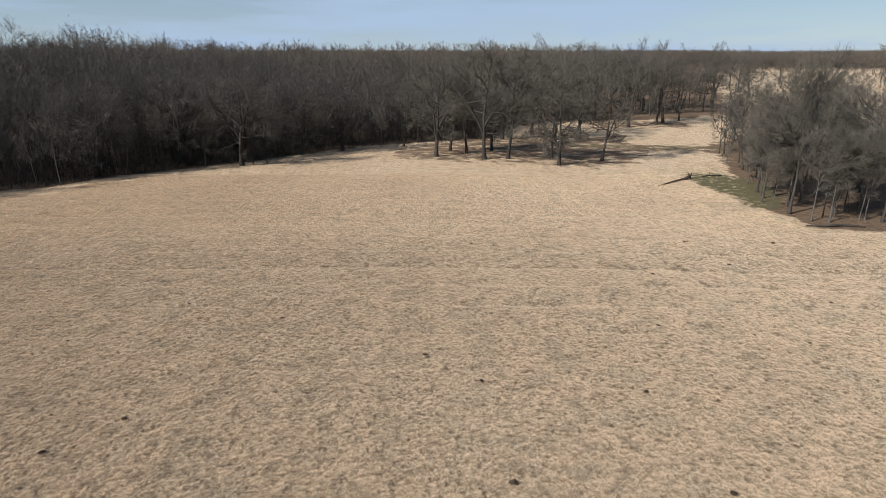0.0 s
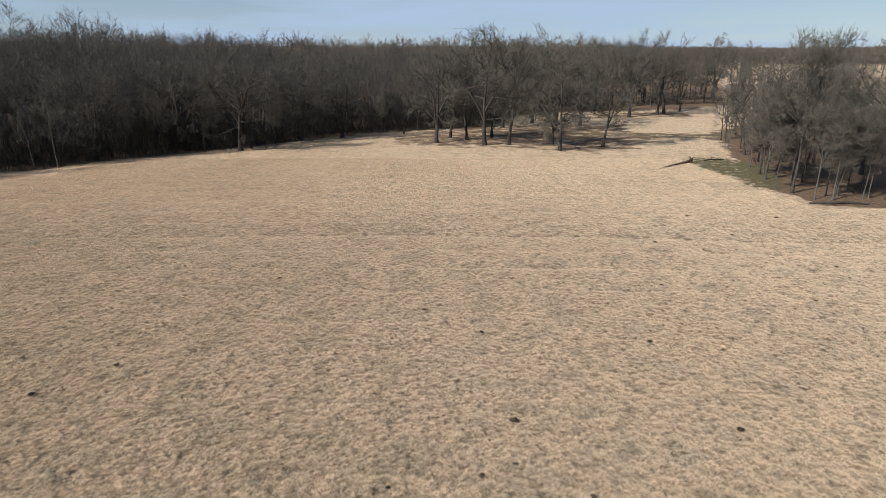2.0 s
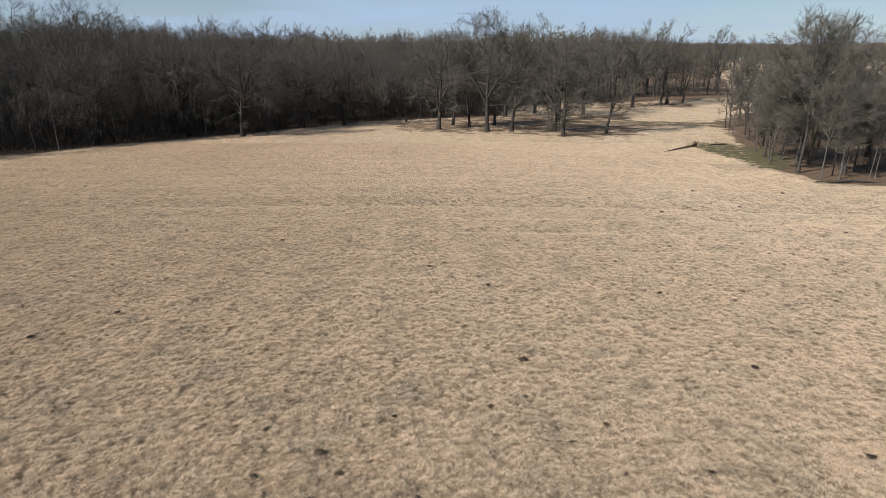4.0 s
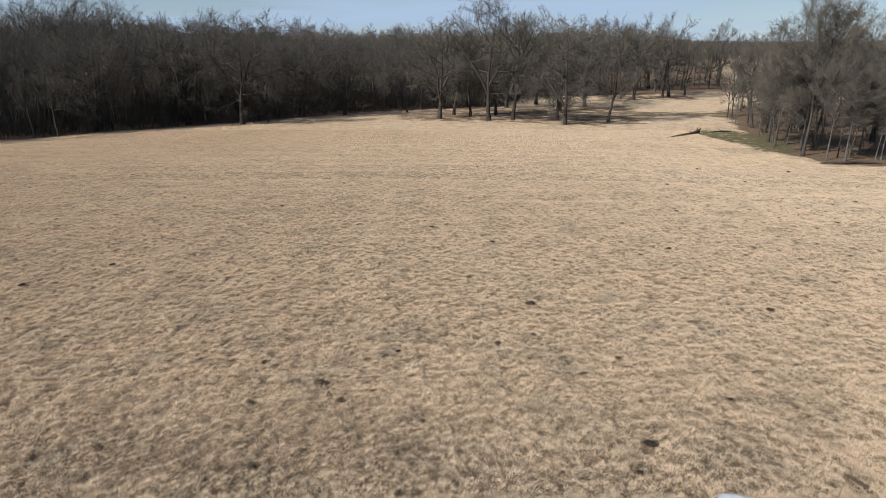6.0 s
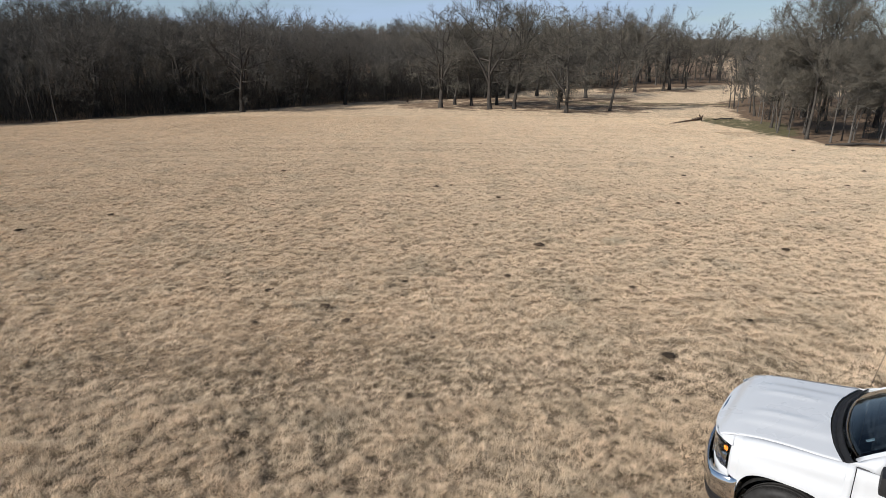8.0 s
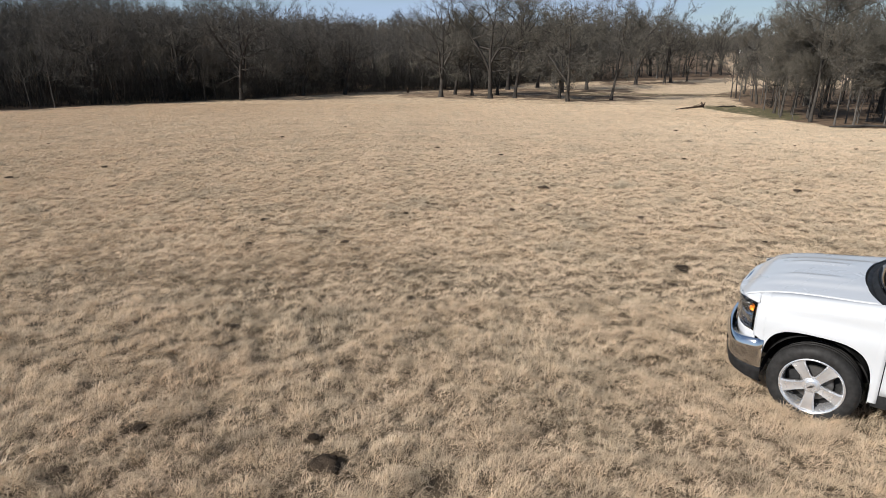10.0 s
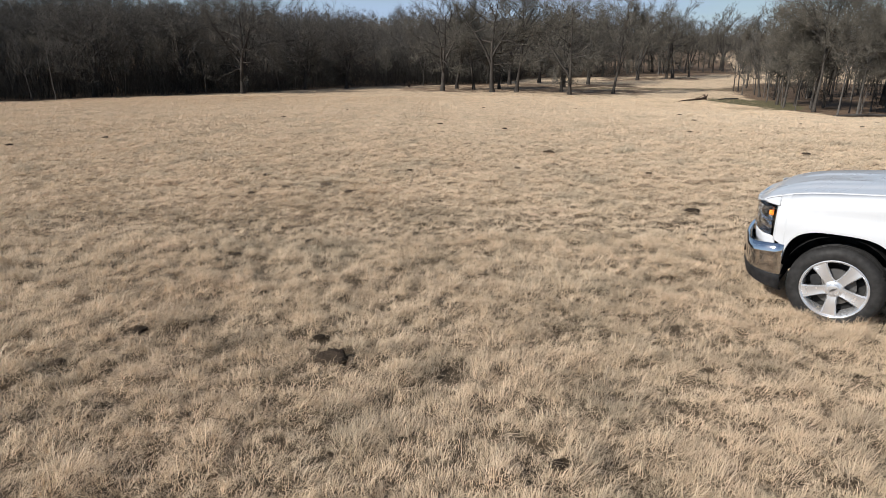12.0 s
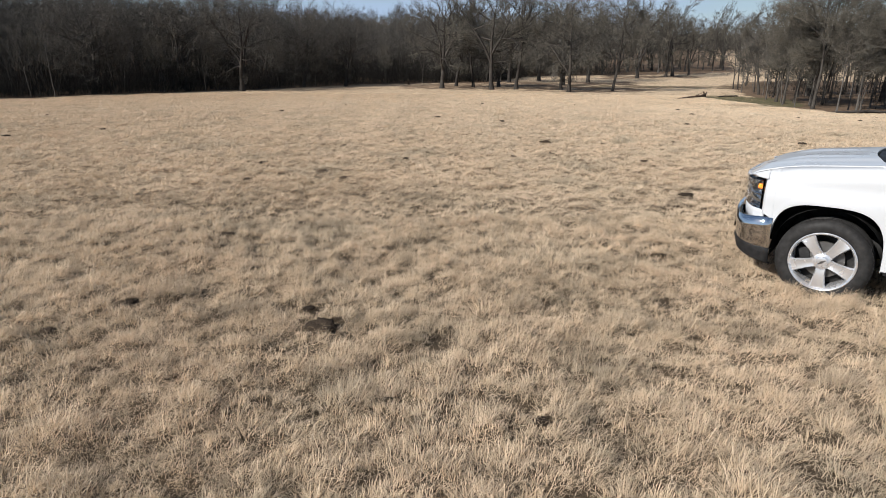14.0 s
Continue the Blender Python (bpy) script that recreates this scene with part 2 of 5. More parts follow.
def turf(x, y):
    """Ground with its hummocks, which fade where they are far off."""
    near, wide = fades(x, y)
    return lie(x, y) + 0.05 * (tussock(x, y) - 0.5) * near + 0.06 * (swell(x, y) - 0.5) * wide


def inside(x, y, poly):
    """Which of the points lie in the polygon."""
    x, y = np.asarray(x, float), np.asarray(y, float)
    hit = np.zeros(x.shape, bool)
    for (xa, ya), (xb, yb) in zip(poly, poly[1:] + poly[:1]):
        if ya != yb:
            hit ^= ((ya > y) != (yb > y)) & (x < (xb - xa) * (y - ya) / (yb - ya) + xa)
    return hit


def plan(points):
    """The sketch plan, drawn at 1 : 1.17, in metres."""
    return [(1.17 * x, 1.17 * y) for x, y in points]


WOOD_EDGE = plan([(-66, 36), (-54, 55), (-49, 65), (-44, 70), (-40, 76), (-35, 82), (-27, 89), (-21, 97), (-14, 105), (-8, 110), (2, 114), (11, 118), (15, 127), (20, 140), (28, 149),
                  (47, 154), (68, 158), (84, 176), (106, 222), (140, 300), (182, 400), (250, 560)])
WOOD = WOOD_EDGE + plan([(700, 575), (2600, 700), (2600, 2600), (-2600, 2600), (-2600, 36)])
COPSE = plan([(33, 56), (33.5, 50), (44, 47), (70, 44), (110, 60), (112, 120), (66, 128), (53, 112), (44, 90), (37, 70)])
GROVE = plan([(-6, 94), (4, 88), (14, 87), (23, 83), (30, 88), (40, 104), (36, 124), (10, 122), (2, 112), (-6, 103)])
FAR_LITTER = [plan([(34, 136), (62, 138), (66, 153), (40, 150)]), plan([(62, 166), (93, 164), (94, 182), (64, 186)]), plan([(24, 118), (44, 120), (40, 126), (26, 125)])]
DITCH = plan([(20, 115), (42, 111), (58, 106), (58, 99), (42, 102), (24, 106)])
EAST_WOOD = plan([(150, 190), (300, 260), (460, 430), (420, 560), (340, 560), (250, 420), (186, 300)])
LAWN = plan([(33.5, 80), (38.5, 81), (41, 71), (37.5, 62), (34.5, 57), (31.5, 58), (32.8, 64), (32, 71)])


def outward(mid):
    """Lines of the ground's net, wider and wider towards the horizon."""
    grow = np.geomspace(2.5, 4300, 34)
    return np.concatenate([mid[0] - grow[::-1], mid, mid[-1] + grow])


def blur(a, k):
    for _ in range(k):
        a[1:-1, 1:-1] = (a[1:-1, 1:-1] * 2 + a[:-2, 1:-1] + a[2:, 1:-1] + a[1:-1, :-2] + a[1:-1, 2:]) / 6
    return a


def build_ground():
    fine = lambda *cuts: np.concatenate([np.arange(a, b, s) for a, s, b in zip(cuts[::2], cuts[1::2], cuts[2::2])])
    xs, ys = outward(fine(-130, 2.4, -52, 0.6, -26, 0.4, -15, 0.28, 16, 0.4, 28, 0.6, 52, 2.4, 130)), outward(fine(-8, 2.4, 2, 0.28, 20, 0.32, 36, 0.45, 88, 2.4, 265))
    gx, gy = np.meshgrid(xs, ys)
    co = np.stack([gx, gy, turf(gx, gy)], -1).reshape(-1, 3)
    ny, nx = gx.shape
    i = (np.arange(ny - 1)[:, None] * nx + np.arange(nx - 1)).ravel()
    me = bpy.data.meshes.new("ground")
    me.from_pydata(co.tolist(), [], np.stack([i, i + 1, i + nx + 1, i + nx], -1).tolist())
    me.polygons.foreach_set("use_smooth", [True] * len(me.polygons))
    litter = inside(gx, gy, WOOD) | inside(gx, gy, COPSE)
    litter = np.maximum(litter.astype(float), 0.62 * inside(gx, gy, GROVE))
    litter = np.maximum(litter, 0.55 * inside(gx, gy, DITCH))
    for poly in FAR_LITTER:
        litter = np.maximum(litter, 0.6 * inside(gx, gy, poly))
    litter = blur(litter, 3)
    green = blur(np.maximum(0.9 * inside(gx, gy, LAWN), 0.6 * inside(gx, gy, DITCH)).astype(float), 3)
    # ground under the modelled grass, darkened most close by for shade between blades
    shaded_thatch = (0.12 + 0.40 * smooth((58 - gy) / 16) + 0.44 * smooth((13 - gy) / 5)) * smooth((gy + 8) / 2) * smooth((84 - gy) / 20)
    shaded_thatch = shaded_thatch * smooth((0.8 * np.maximum(gy, 0) + 9 - np.abs(gx)) / 3)
    for key, a in (("litter", litter), ("green", green), ("shaded_thatch", shaded_thatch)):
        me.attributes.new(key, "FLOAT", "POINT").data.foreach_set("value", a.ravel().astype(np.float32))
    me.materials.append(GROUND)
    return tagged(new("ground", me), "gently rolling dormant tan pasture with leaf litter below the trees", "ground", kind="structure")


build_ground()


def mesh_object(name, co, faces, mat, smooth_faces=False):
    """One mesh from arrays: co (n, 3) and faces (m, k), or a list of such face arrays."""
    me = bpy.data.meshes.new(name)
    groups = faces if isinstance(faces, list) else [faces]
    groups = [np.asarray(f, np.int32) for f in groups if len(f)]
    loops = np.concatenate([f.ravel() for f in groups])
    sizes = np.concatenate([np.full(len(f), f.shape[1], np.int32) for f in groups])
    me.vertices.add(len(co))
    me.vertices.foreach_set("co", np.asarray(co, np.float32).ravel())
    me.loops.add(len(loops))
    me.loops.foreach_set("vertex_index", loops)
    me.polygons.add(len(sizes))
    me.polygons.foreach_set("loop_start", np.concatenate([[0], np.cumsum(sizes)[:-1]]).astype(np.int32))
    me.polygons.foreach_set("use_smooth", np.full(len(sizes), smooth_faces))
    me.update(calc_edges=True)
    me.materials.append(mat)
    return new(name, me)


# ---- grass ----
# where dung lies in the near grass: x, y, width
NEAR_PATS = [(0.48, 3.69, 0.14), (-3.38, 5.1, 0.17), (-1.12, 5.14, 0.38), (-1.31, 5.55, 0.15), (-3.0, 5.72, 0.20), (-2.81, 8.06, 0.23), (-2.02, 8.6, 0.14), (3.59, 8.83, 0.14),
             (3.6, 9.54, 0.23), (-3.13, 9.81, 0.23), (4.07, 10.33, 0.40), (-0.17, 11.2, 0.19), (6.3, 11.86, 0.2), (-3.78, 11.92, 0.26), (-1.93, 11.97, 0.27), (10.17, 12.35, 0.43),
             (-2.47, 12.73, 0.36), (-3.91, 13.64, 0.38), (4.45, 13.68, 0.28), (-0.82, 14.11, 0.23), (1.67, 14.6, 0.32), (2.67, 15.05, 0.27), (9.67, 16.51, 0.40)]


def bunch(x, y, cell, wrap, seed):
    """The tuft to which each place belongs, one in each cell: the way from its heart, and two chance numbers of its own. Repeats after wrap cells."""
    table = np.random.default_rng(seed).random((wrap, wrap, 4))
    i, j = np.floor(x / cell).astype(int), np.floor(y / cell).astype(int)
    best = np.full(len(x), 1e9)
    dx, dy, size, tone = (np.zeros(len(x)) for _ in range(4))
    for di in (-1, 0, 1):
        for dj in (-1, 0, 1):
            own = table[(i + di) % wrap, (j + dj) % wrap]
            u, v = x - (i + di + own[:, 0]) * cell, y - (j + dj + own[:, 1]) * cell
            d = u * u + v * v
            near = d < best
            best = np.where(near, d, best)
            dx, dy, size, tone = np.where(near, u, dx), np.where(near, v, dy), np.where(near, own[:, 2], size), np.where(near, own[:, 3], tone)
    return dx, dy, size, tone


def blades(rng, x, y, z, length, width, bends, cell, wrap, seed, rise=0.10, swirl=0.55, floor=0.55, pits=0.035, flop=0.0):
    """Bunch grass, blade by blade, on hummocks of that cell: tufts that arch outwards, with gaps between. Returns points and faces."""
    hx, hy, heap, lush = bunch(x, y, cell, wrap, seed)
    dx, dy, size, tone = bunch(x, y, cell / 2, wrap * 2, seed + 1)
    dome = np.clip(1 - (hx * hx + hy * hy) / ((0.40 + 0.45 * lush) * cell) ** 2, 0, 1) * (0.10 + 0.90 * heap)
    dome = np.maximum(dome, 0.75 * np.clip(1 - (dx * dx + dy * dy) / (0.36 * cell) ** 2, 0, 1) * (0.10 + 0.90 * tone))
    e = np.hypot(dx, dy) / (0.32 * cell)
    keep = rng.random(len(x)) < np.clip(floor + 1.2 * dome, 0, 1) * np.where(tone < pits, 0.04, 1.0)
    x, y, z, hx, hy, dx, dy, size, e, dome = (a[keep] for a in (x, y, z, hx, hy, dx, dy, size, e, dome))
    n = len(x)
    # neighbours share a lay, so that the mat looks combed in swirls
    lay = 2 * np.pi * (0.10 + swirl * (lattice(x + 90, y + 90, 1.3, 7) - 0.5))
    out = np.stack([(hx * 0.8 + dx) / cell + 0.42 * np.cos(lay) + rng.normal(0, 0.6, n), (hy * 0.8 + dy) / cell + 0.42 * np.sin(lay) + rng.normal(0, 0.6, n), np.zeros(n)], -1)
    out /= np.linalg.norm(out, axis=1)[:, None]
    lean = np.clip(0.60 + flop + 0.45 * e + rng.normal(0, 0.38, n), 0.05, 1.5)
    h = length * (0.60 + 0.65 * size) * (0.55 + 0.7 * dome) * rng.uniform(0.5, 1.35, n)
    z = z + rise * dome
    up = np.array([0, 0, 1.0])
    root = np.stack([x, y, z - 0.008], -1)
    d = (out * np.sin(lean)[:, None] + up * np.cos(lean)[:, None]) * h[:, None]
    side = np.stack([-out[:, 1] + rng.normal(0, 0.6, n), out[:, 0] + rng.normal(0, 0.6, n), rng.normal(0, 0.3, n)], -1)
    side /= np.linalg.norm(side, axis=1)[:, None]
    w = (width * rng.uniform(0.55, 1.45, n))[:, None] * side / 2
    if not bends:
        return np.stack([root - w, root + w, root + d], 1).reshape(-1, 3), [(np.arange(n) * 3)[:, None] + np.array([0, 1, 2])]
    curl = (lean * 0.6 + rng.uniform(0.0, 0.8, n))[:, None]
    twist = side * rng.normal(0, 0.40, n)[:, None]
    tip = root + d + (out * 0.30 - up * 0.5 * curl + twist) * h[:, None] * 0.62
    tip[:, 2] = np.maximum(tip[:, 2], root[:, 2] + 0.012)
    mid = root + d * 0.60 + up * (0.06 * h[:, None])
    o = (np.arange(n) * 5)[:, None]
    return np.stack([root - w, root + w, mid + w * 0.8, mid - w * 0.8, tip], 1).reshape(-1, 3), [o + np.array([0, 1, 2, 3]), o + np.array([3, 2, 4])]


def sward(name, zone, per_m2, length, width, bends, cell, seed, label, more=(), rise=0.10):
    """Dry matted grass over the stretch zone = (y from, y to), left open where dung lies."""
    rng = np.random.default_rng(seed)
    y0, y1 = zone
    half = lambda y: 0.73 * y + (1.5 if y1 < 10 else 2.9)
    wide = half(y1)
    n = int(2 * wide * (y1 - y0) * per_m2)
    x, y = rng.uniform(-wide, wide, n), rng.uniform(y0, y1, n)
    keep = np.abs(x) < half(y)
    for px, py, pw in NEAR_PATS:
        keep &= np.hypot(x - px, (y - py - 0.1 * pw) * (1.1 if y1 < 10 else 0.9)) > 0.46 * pw
    x, y = x[keep], y[keep]
    for mx, my, spread, count in more:
        x, y = np.append(x, mx + rng.normal(0, spread, count)), np.append(y, my + rng.normal(0, spread, count))
    co, faces = blades(rng, x, y, turf(x, y), length, width, bends, cell, 256, 3, rise, 0.55, 0.70 if y1 > 10 else 0.55, 0.02 if bends else 0.045 if y1 > 10 else 0.0, 0.2 if y1 > 10 else 0.0)
    return tagged(mesh_object(name, co, faces, STRAW), label, "grass", kind="stuff")


def lay_sward(name, zone, side, cell, per_m2, length, width, seed, label, rise, aside=0.0, reach=2.0):
    """Squares of grass laid over the stretch zone = (y from, y to), three sowings in turn; with aside set they lie only beside the near grass, three a side."""
    rng = np.random.default_rng(seed)
    sown = []
    for k in range(3):
        x, y = rng.uniform(0, side, (2, int(side * side * per_m2)))
        co, faces = blades(rng, x, y, np.zeros(len(x)), length, width, False, side / round(side / cell), round(side / cell), seed + 7 * k, rise, 0.25, 0.84, 0.05, 0.3)
        ob = mesh_object(name, co - np.array([side / 2, side / 2, 0]), faces, STRAW)
        sown.append(ob.data)
        bpy.data.objects.remove(ob)
    h = side / 2
    for j in range(round((zone[1] - zone[0]) / side)):
        y = zone[0] + (j + 0.5) * side
        m = math.ceil((0.80 * max(y + h, 0) + reach) / side)
        for i in range(-m, m + 1):
            x = i * side if not aside else math.copysign(0.73 * y + aside + (abs(i) - 0.5) * side, i)
            if aside and (i == 0 or abs(i) > 3):
                continue
            if any(inside(x + u * h, y + v * h, poly) for u in (-1, 0, 1) for v in (-1, 0, 1) for poly in (COPSE, WOOD, GROVE, LAWN)):
                continue
            tilt = Matrix(((1, 0, 0, x), (0, 1, 0, y), (float(lie(x + h, y) - lie(x - h, y)) / side, float(lie(x, y + h) - lie(x, y - h)) / side, 1, float(lie(x, y)) + 0.03), (0, 0, 0, 1)))
            ob = new(name, sown[int(rng.integers(3))])
            ob.matrix_basis = tilt
            tagged(ob, label, "grass", kind="stuff")


WHEEL_TUFTS = [(3.42, 5.76, 0.14, 1500), (3.62, 5.62, 0.10, 700), (3.25, 5.95, 0.10, 700)]
sward("grass", (2.9, 9.0), 6300, 0.13, 0.0030, True, 0.31, 11, "dry straw-coloured bunch grass, thick and matted", WHEEL_TUFTS)
sward("grass", (2.9, 9.0), 2600, 0.075, 0.0032, False, 0.31, 14, "short dry straw matted close to the ground")
sward("grass", (9.0, 13.0), 4400, 0.11, 0.0054, False, 0.31, 12, "dry straw-coloured matted grass of the pasture", (), 0.11)
lay_sward("grass", (13, 21), 4.0, 0.31, 4200, 0.105, 0.0070, 71, "dry straw-coloured grass of the open pasture", 0.12)
lay_sward("grass", (21, 41), 4.0, 0.31, 2800, 0.10, 0.0098, 51, "dry tan grass of the open pasture", 0.10)
lay_sward("grass", (41, 91), 5.0, 0.42, 900, 0.105, 0.019, 61, "pale dry grass on the sloping pasture", 0.10)
lay_sward("grass", (-9.1, 2.9), 4.0, 0.31, 2200, 0.11, 0.0090, 81, "dry straw-coloured matted grass of the pasture", 0.10, 0.0, 7.0)
lay_sward("grass", (2.9, 12.9), 2.5, 0.31, 2400, 0.11, 0.0090, 91, "dry straw-coloured matted grass of the pasture", 0.10, 0.6, 6.0)

# ---- trees ----
def thing(name, at, label, category, group="", rz=0.0):
    ob = new(name)
    ob.empty_display_size = 0.2
    ob.matrix_basis = pose(*at, 0, 0, rz)
    return tagged(ob, label, category, group)


class Limbs:
    """Gathers tapered tubes and twig slivers for one tree."""

    def __init__(self):
        self.co, self.quads, self.tris, self.size = [], [], [], 0

    def tube(self, pts, radii, sides):
        pts = np.asarray(pts)
        m = len(pts)
        t = np.gradient(pts, axis=0)
        t /= np.linalg.norm(t, axis=1)[:, None] + 1e-9
        ref = np.array([1.0, 0, 0]) if abs(t[0, 0]) < 0.8 else np.array([0, 1.0, 0])
        u = np.cross(t, ref)
        u /= np.linalg.norm(u, axis=1)[:, None] + 1e-9
        v = np.cross(t, u)
        a = np.arange(sides) * 2 * np.pi / sides
        ring = pts[:, None] + np.asarray(radii)[:, None, None] * (np.cos(a)[None, :, None] * u[:, None] + np.sin(a)[None, :, None] * v[:, None])
        self.co.append(ring.reshape(-1, 3))
        i, j = np.meshgrid(np.arange(m - 1), np.arange(sides), indexing="ij")
        k = (j + 1) % sides
        self.quads.append(self.size + np.stack([i * sides + j, i * sides + k, (i + 1) * sides + k, (i + 1) * sides + j], -1).reshape(-1, 4))
        self.size += m * sides

    def slivers(self, root, tip, width, rng):
        n = len(root)
        d = tip - root
        side = np.cross(d, rng.normal(size=(n, 3)))
        side /= np.linalg.norm(side, axis=1)[:, None] + 1e-9
        w = side * (np.broadcast_to(width, n)[:, None] / 2)
        self.co.append(np.stack([root - w, root + w, tip], 1).reshape(-1, 3))
        self.tris.append(self.size + np.arange(3 * n).reshape(-1, 3))
        self.size += 3 * n

    def made(self, name, mat, parent, label="", smooth_faces=True):
        faces = [np.concatenate(f) for f in (self.quads, self.tris) if f]
        ob = mesh_object(name, np.concatenate(self.co), faces, mat, smooth_faces)
        ob.parent = parent
        return tagged(ob, label)


def branch(rng, p, d, length, segs, bend, lift):
    """A wandering line from p along d."""
    pts, d = [np.array(p, float)], np.array(d, float)
    for _ in range(segs):
        d = d + rng.normal(0, bend, 3) + np.array([0, 0, lift])
        d /= np.linalg.norm(d)
        pts.append(pts[-1] + d * length / segs)
    return np.array(pts), d


def along(pts, f):
    s = f * (len(pts) - 1)
    i = min(int(s), len(pts) - 2)
    return pts[i] + (pts[i + 1] - pts[i]) * (s - i), (pts[i + 1] - pts[i]) / (np.linalg.norm(pts[i + 1] - pts[i]) + 1e-9)


def sideways(rng, d, degrees):
    """A direction at about that angle from d."""
    r = np.cross(d, rng.normal(size=3))
    r /= np.linalg.norm(r) + 1e-9
    a = radians(degrees)
    return d * math.cos(a) + r * math.sin(a)


def grow(seed, height, spread, girth, clear, counts, lean=0.0, droop=0.0, twig_len=0.9, twig_w=0.022, leaders=1, sides=(8, 5, 3), bough=3, bend=0.055, gnarl=0.17):
    """A bare tree's trunk, branchwork and twigs. counts: limbs, boughs on each, sprays on each, twigs on each.
    leaders: stems into which the trunk forks. Limbs reach for the skin of a rounded, lumpy crown."""
    rng = np.random.default_rng(seed)
    heart = height * (0.50 + 0.36 * clear)

    def reach_of(p):
        """How far out in the crown the points lie; 1 is its lumpy skin."""
        p = np.atleast_2d(p)
        v = p[:, 2] - heart
        v = v / np.where(v > 0, height - heart, heart - 0.55 * clear * height)
        flat = np.hypot(p[:, 0], p[:, 1]) / spread
        az = np.arctan2(p[:, 1], p[:, 0])
        lump = 0.84 + 0.30 * lattice(np.cos(az) * 2.2 + 9, np.sin(az) * 2.2 + v * 2.4 + 9, 1.0, seed)
        return (flat ** 2.5 + np.abs(v) ** 2.5) ** 0.4 / lump

    steps = np.linspace(0.3, spread * 2.2, 26)

    def room(p, d):
        """How far it is from p along d to the skin of the crown."""
        out = reach_of(p + steps[:, None] * d) > 0.95
        return steps[int(np.argmax(out))] if out.any() else steps[-1]

    def held(p, d, n, segs, bend, lift):
        """A wandering branch, shortened until it stays within the crown."""
        for _ in range(5):
            pts, _e = branch(rng, p, d, n, segs, bend, lift)
            if reach_of(pts[-1])[0] < 0.97:
                break
            n *= 0.84
        return pts, n

    trunk, limbs, crown = Limbs(), Limbs(), Limbs()
    n1, n2, n3, n4 = counts
    line, _ = branch(rng, (0, 0, -0.3), (lean, 0.3 * lean, 1), height * 0.80, 10, bend, 0.02)
    f = np.linspace(0, 1, 11)
    rad = girth * (1 - 0.93 * f ** 0.85)
    rad[0] *= 1.35
    trunk.tube(line, rad, sides[0])
    stems = [(line, clear, girth)]
    for i in range(leaders - 1):
        g = clear + 0.04 + 0.09 * i
        p, t = along(line, g)
        az = 2.1 * i + seed
        pts, _ = branch(rng, p, (0.50 * math.cos(az), 0.50 * math.sin(az), 1.0), height * (0.78 - 0.74 * g), 8, 0.10, 0.05)
        r = girth * (1 - 0.9 * g) * 0.74
        trunk.tube(pts, r * (1 - 0.9 * np.linspace(0, 1, 9)), 6)
        stems.append((pts, 0.16, r * 1.1))
    roots, tips, wide = [], [], []

    def spray(q, t, width):
        """A forked twig with finer ones on it, that keep its way outwards."""
        d = sideways(rng, t, rng.uniform(15, 50)) + np.array([0, 0, 0.12 - droop])
        d /= np.linalg.norm(d)
        n = twig_len * rng.uniform(0.9, 1.9)
        roots.append(q[None]), tips.append((q + d * n)[None]), wide.append([width])
        at = q + d * (n * rng.uniform(0.1, 1.0, (n4, 1)))
        dd = d + rng.normal(0, 0.46, (n4, 3)) + np.array([0, 0, 0.06 - droop])
        dd /= np.linalg.norm(dd, axis=1)[:, None]
        roots.append(at), tips.append(at + dd * (twig_len * rng.uniform(0.4, 1.15, (n4, 1)))), wide.append(np.full(n4, twig_w))

    for i in range(n1):
        stem, low, thick = stems[i % leaders]
        g = low + (0.985 - low) * ((i // leaders + rng.random() * 0.8) / math.ceil(n1 / leaders))
        p, t = along(stem, min(g, 0.999))
        az = 2.4 * i + rng.normal(0, 0.4)
        rise = (p[2] / height - clear) / (1 - clear)
        up = 0.15 + 1.25 * max(0, rise) + rng.normal(0, 0.18) - 1.8 * droop * (rise < 0.35)
        d = np.array([math.cos(az), math.sin(az), up])
        d /= np.linalg.norm(d)
        L = min(room(p, d) * rng.uniform(0.85, 1.05), 1.25 * spread)
        pts, L = held(p, d, L, 7, gnarl, 0.03 - droop * 0.22)
        r0 = min(thick * (1 - 0.86 * g) * 0.72 + 0.012, 0.012 + 0.019 * L)
        limbs.tube(pts, r0 * (1 - 0.86 * np.linspace(0, 1, 8)), sides[1])
        for j in range(n2):
            h = 0.16 + 0.84 * (j + rng.random()) / n2
            q, t2 = along(pts, min(h, 0.999))
            d2 = sideways(rng, t2, rng.uniform(28, 62)) + np.array([0, 0, 0.22 - droop])
            d2 /= np.linalg.norm(d2)
            L2 = min(L * (0.62 - 0.30 * h) * rng.uniform(0.7, 1.3), room(q, d2) + 0.3)
            pts2, L2 = held(q, d2, L2, bough, gnarl * 1.2, 0.04 - droop * 0.3)
            limbs.tube(pts2, max(0.6 * twig_w, r0 * 0.58 * (1 - 0.72 * h)) * (1 - 0.78 * np.linspace(0, 1, bough + 1)), sides[2])
            for k in range(n3):
                q3, t3 = along(pts2, min(0.12 + 0.88 * (k + rng.random()) / n3, 0.999))
                spray(q3, t3, twig_w * 2.0)
    roots, tips, wide = np.concatenate(roots), np.concatenate(tips), np.concatenate(wide)
    keep = reach_of(tips) < rng.uniform(0.92, 1.10, len(tips))
    crown.slivers(roots[keep], tips[keep], wide[keep], rng)
    return trunk, limbs, crown


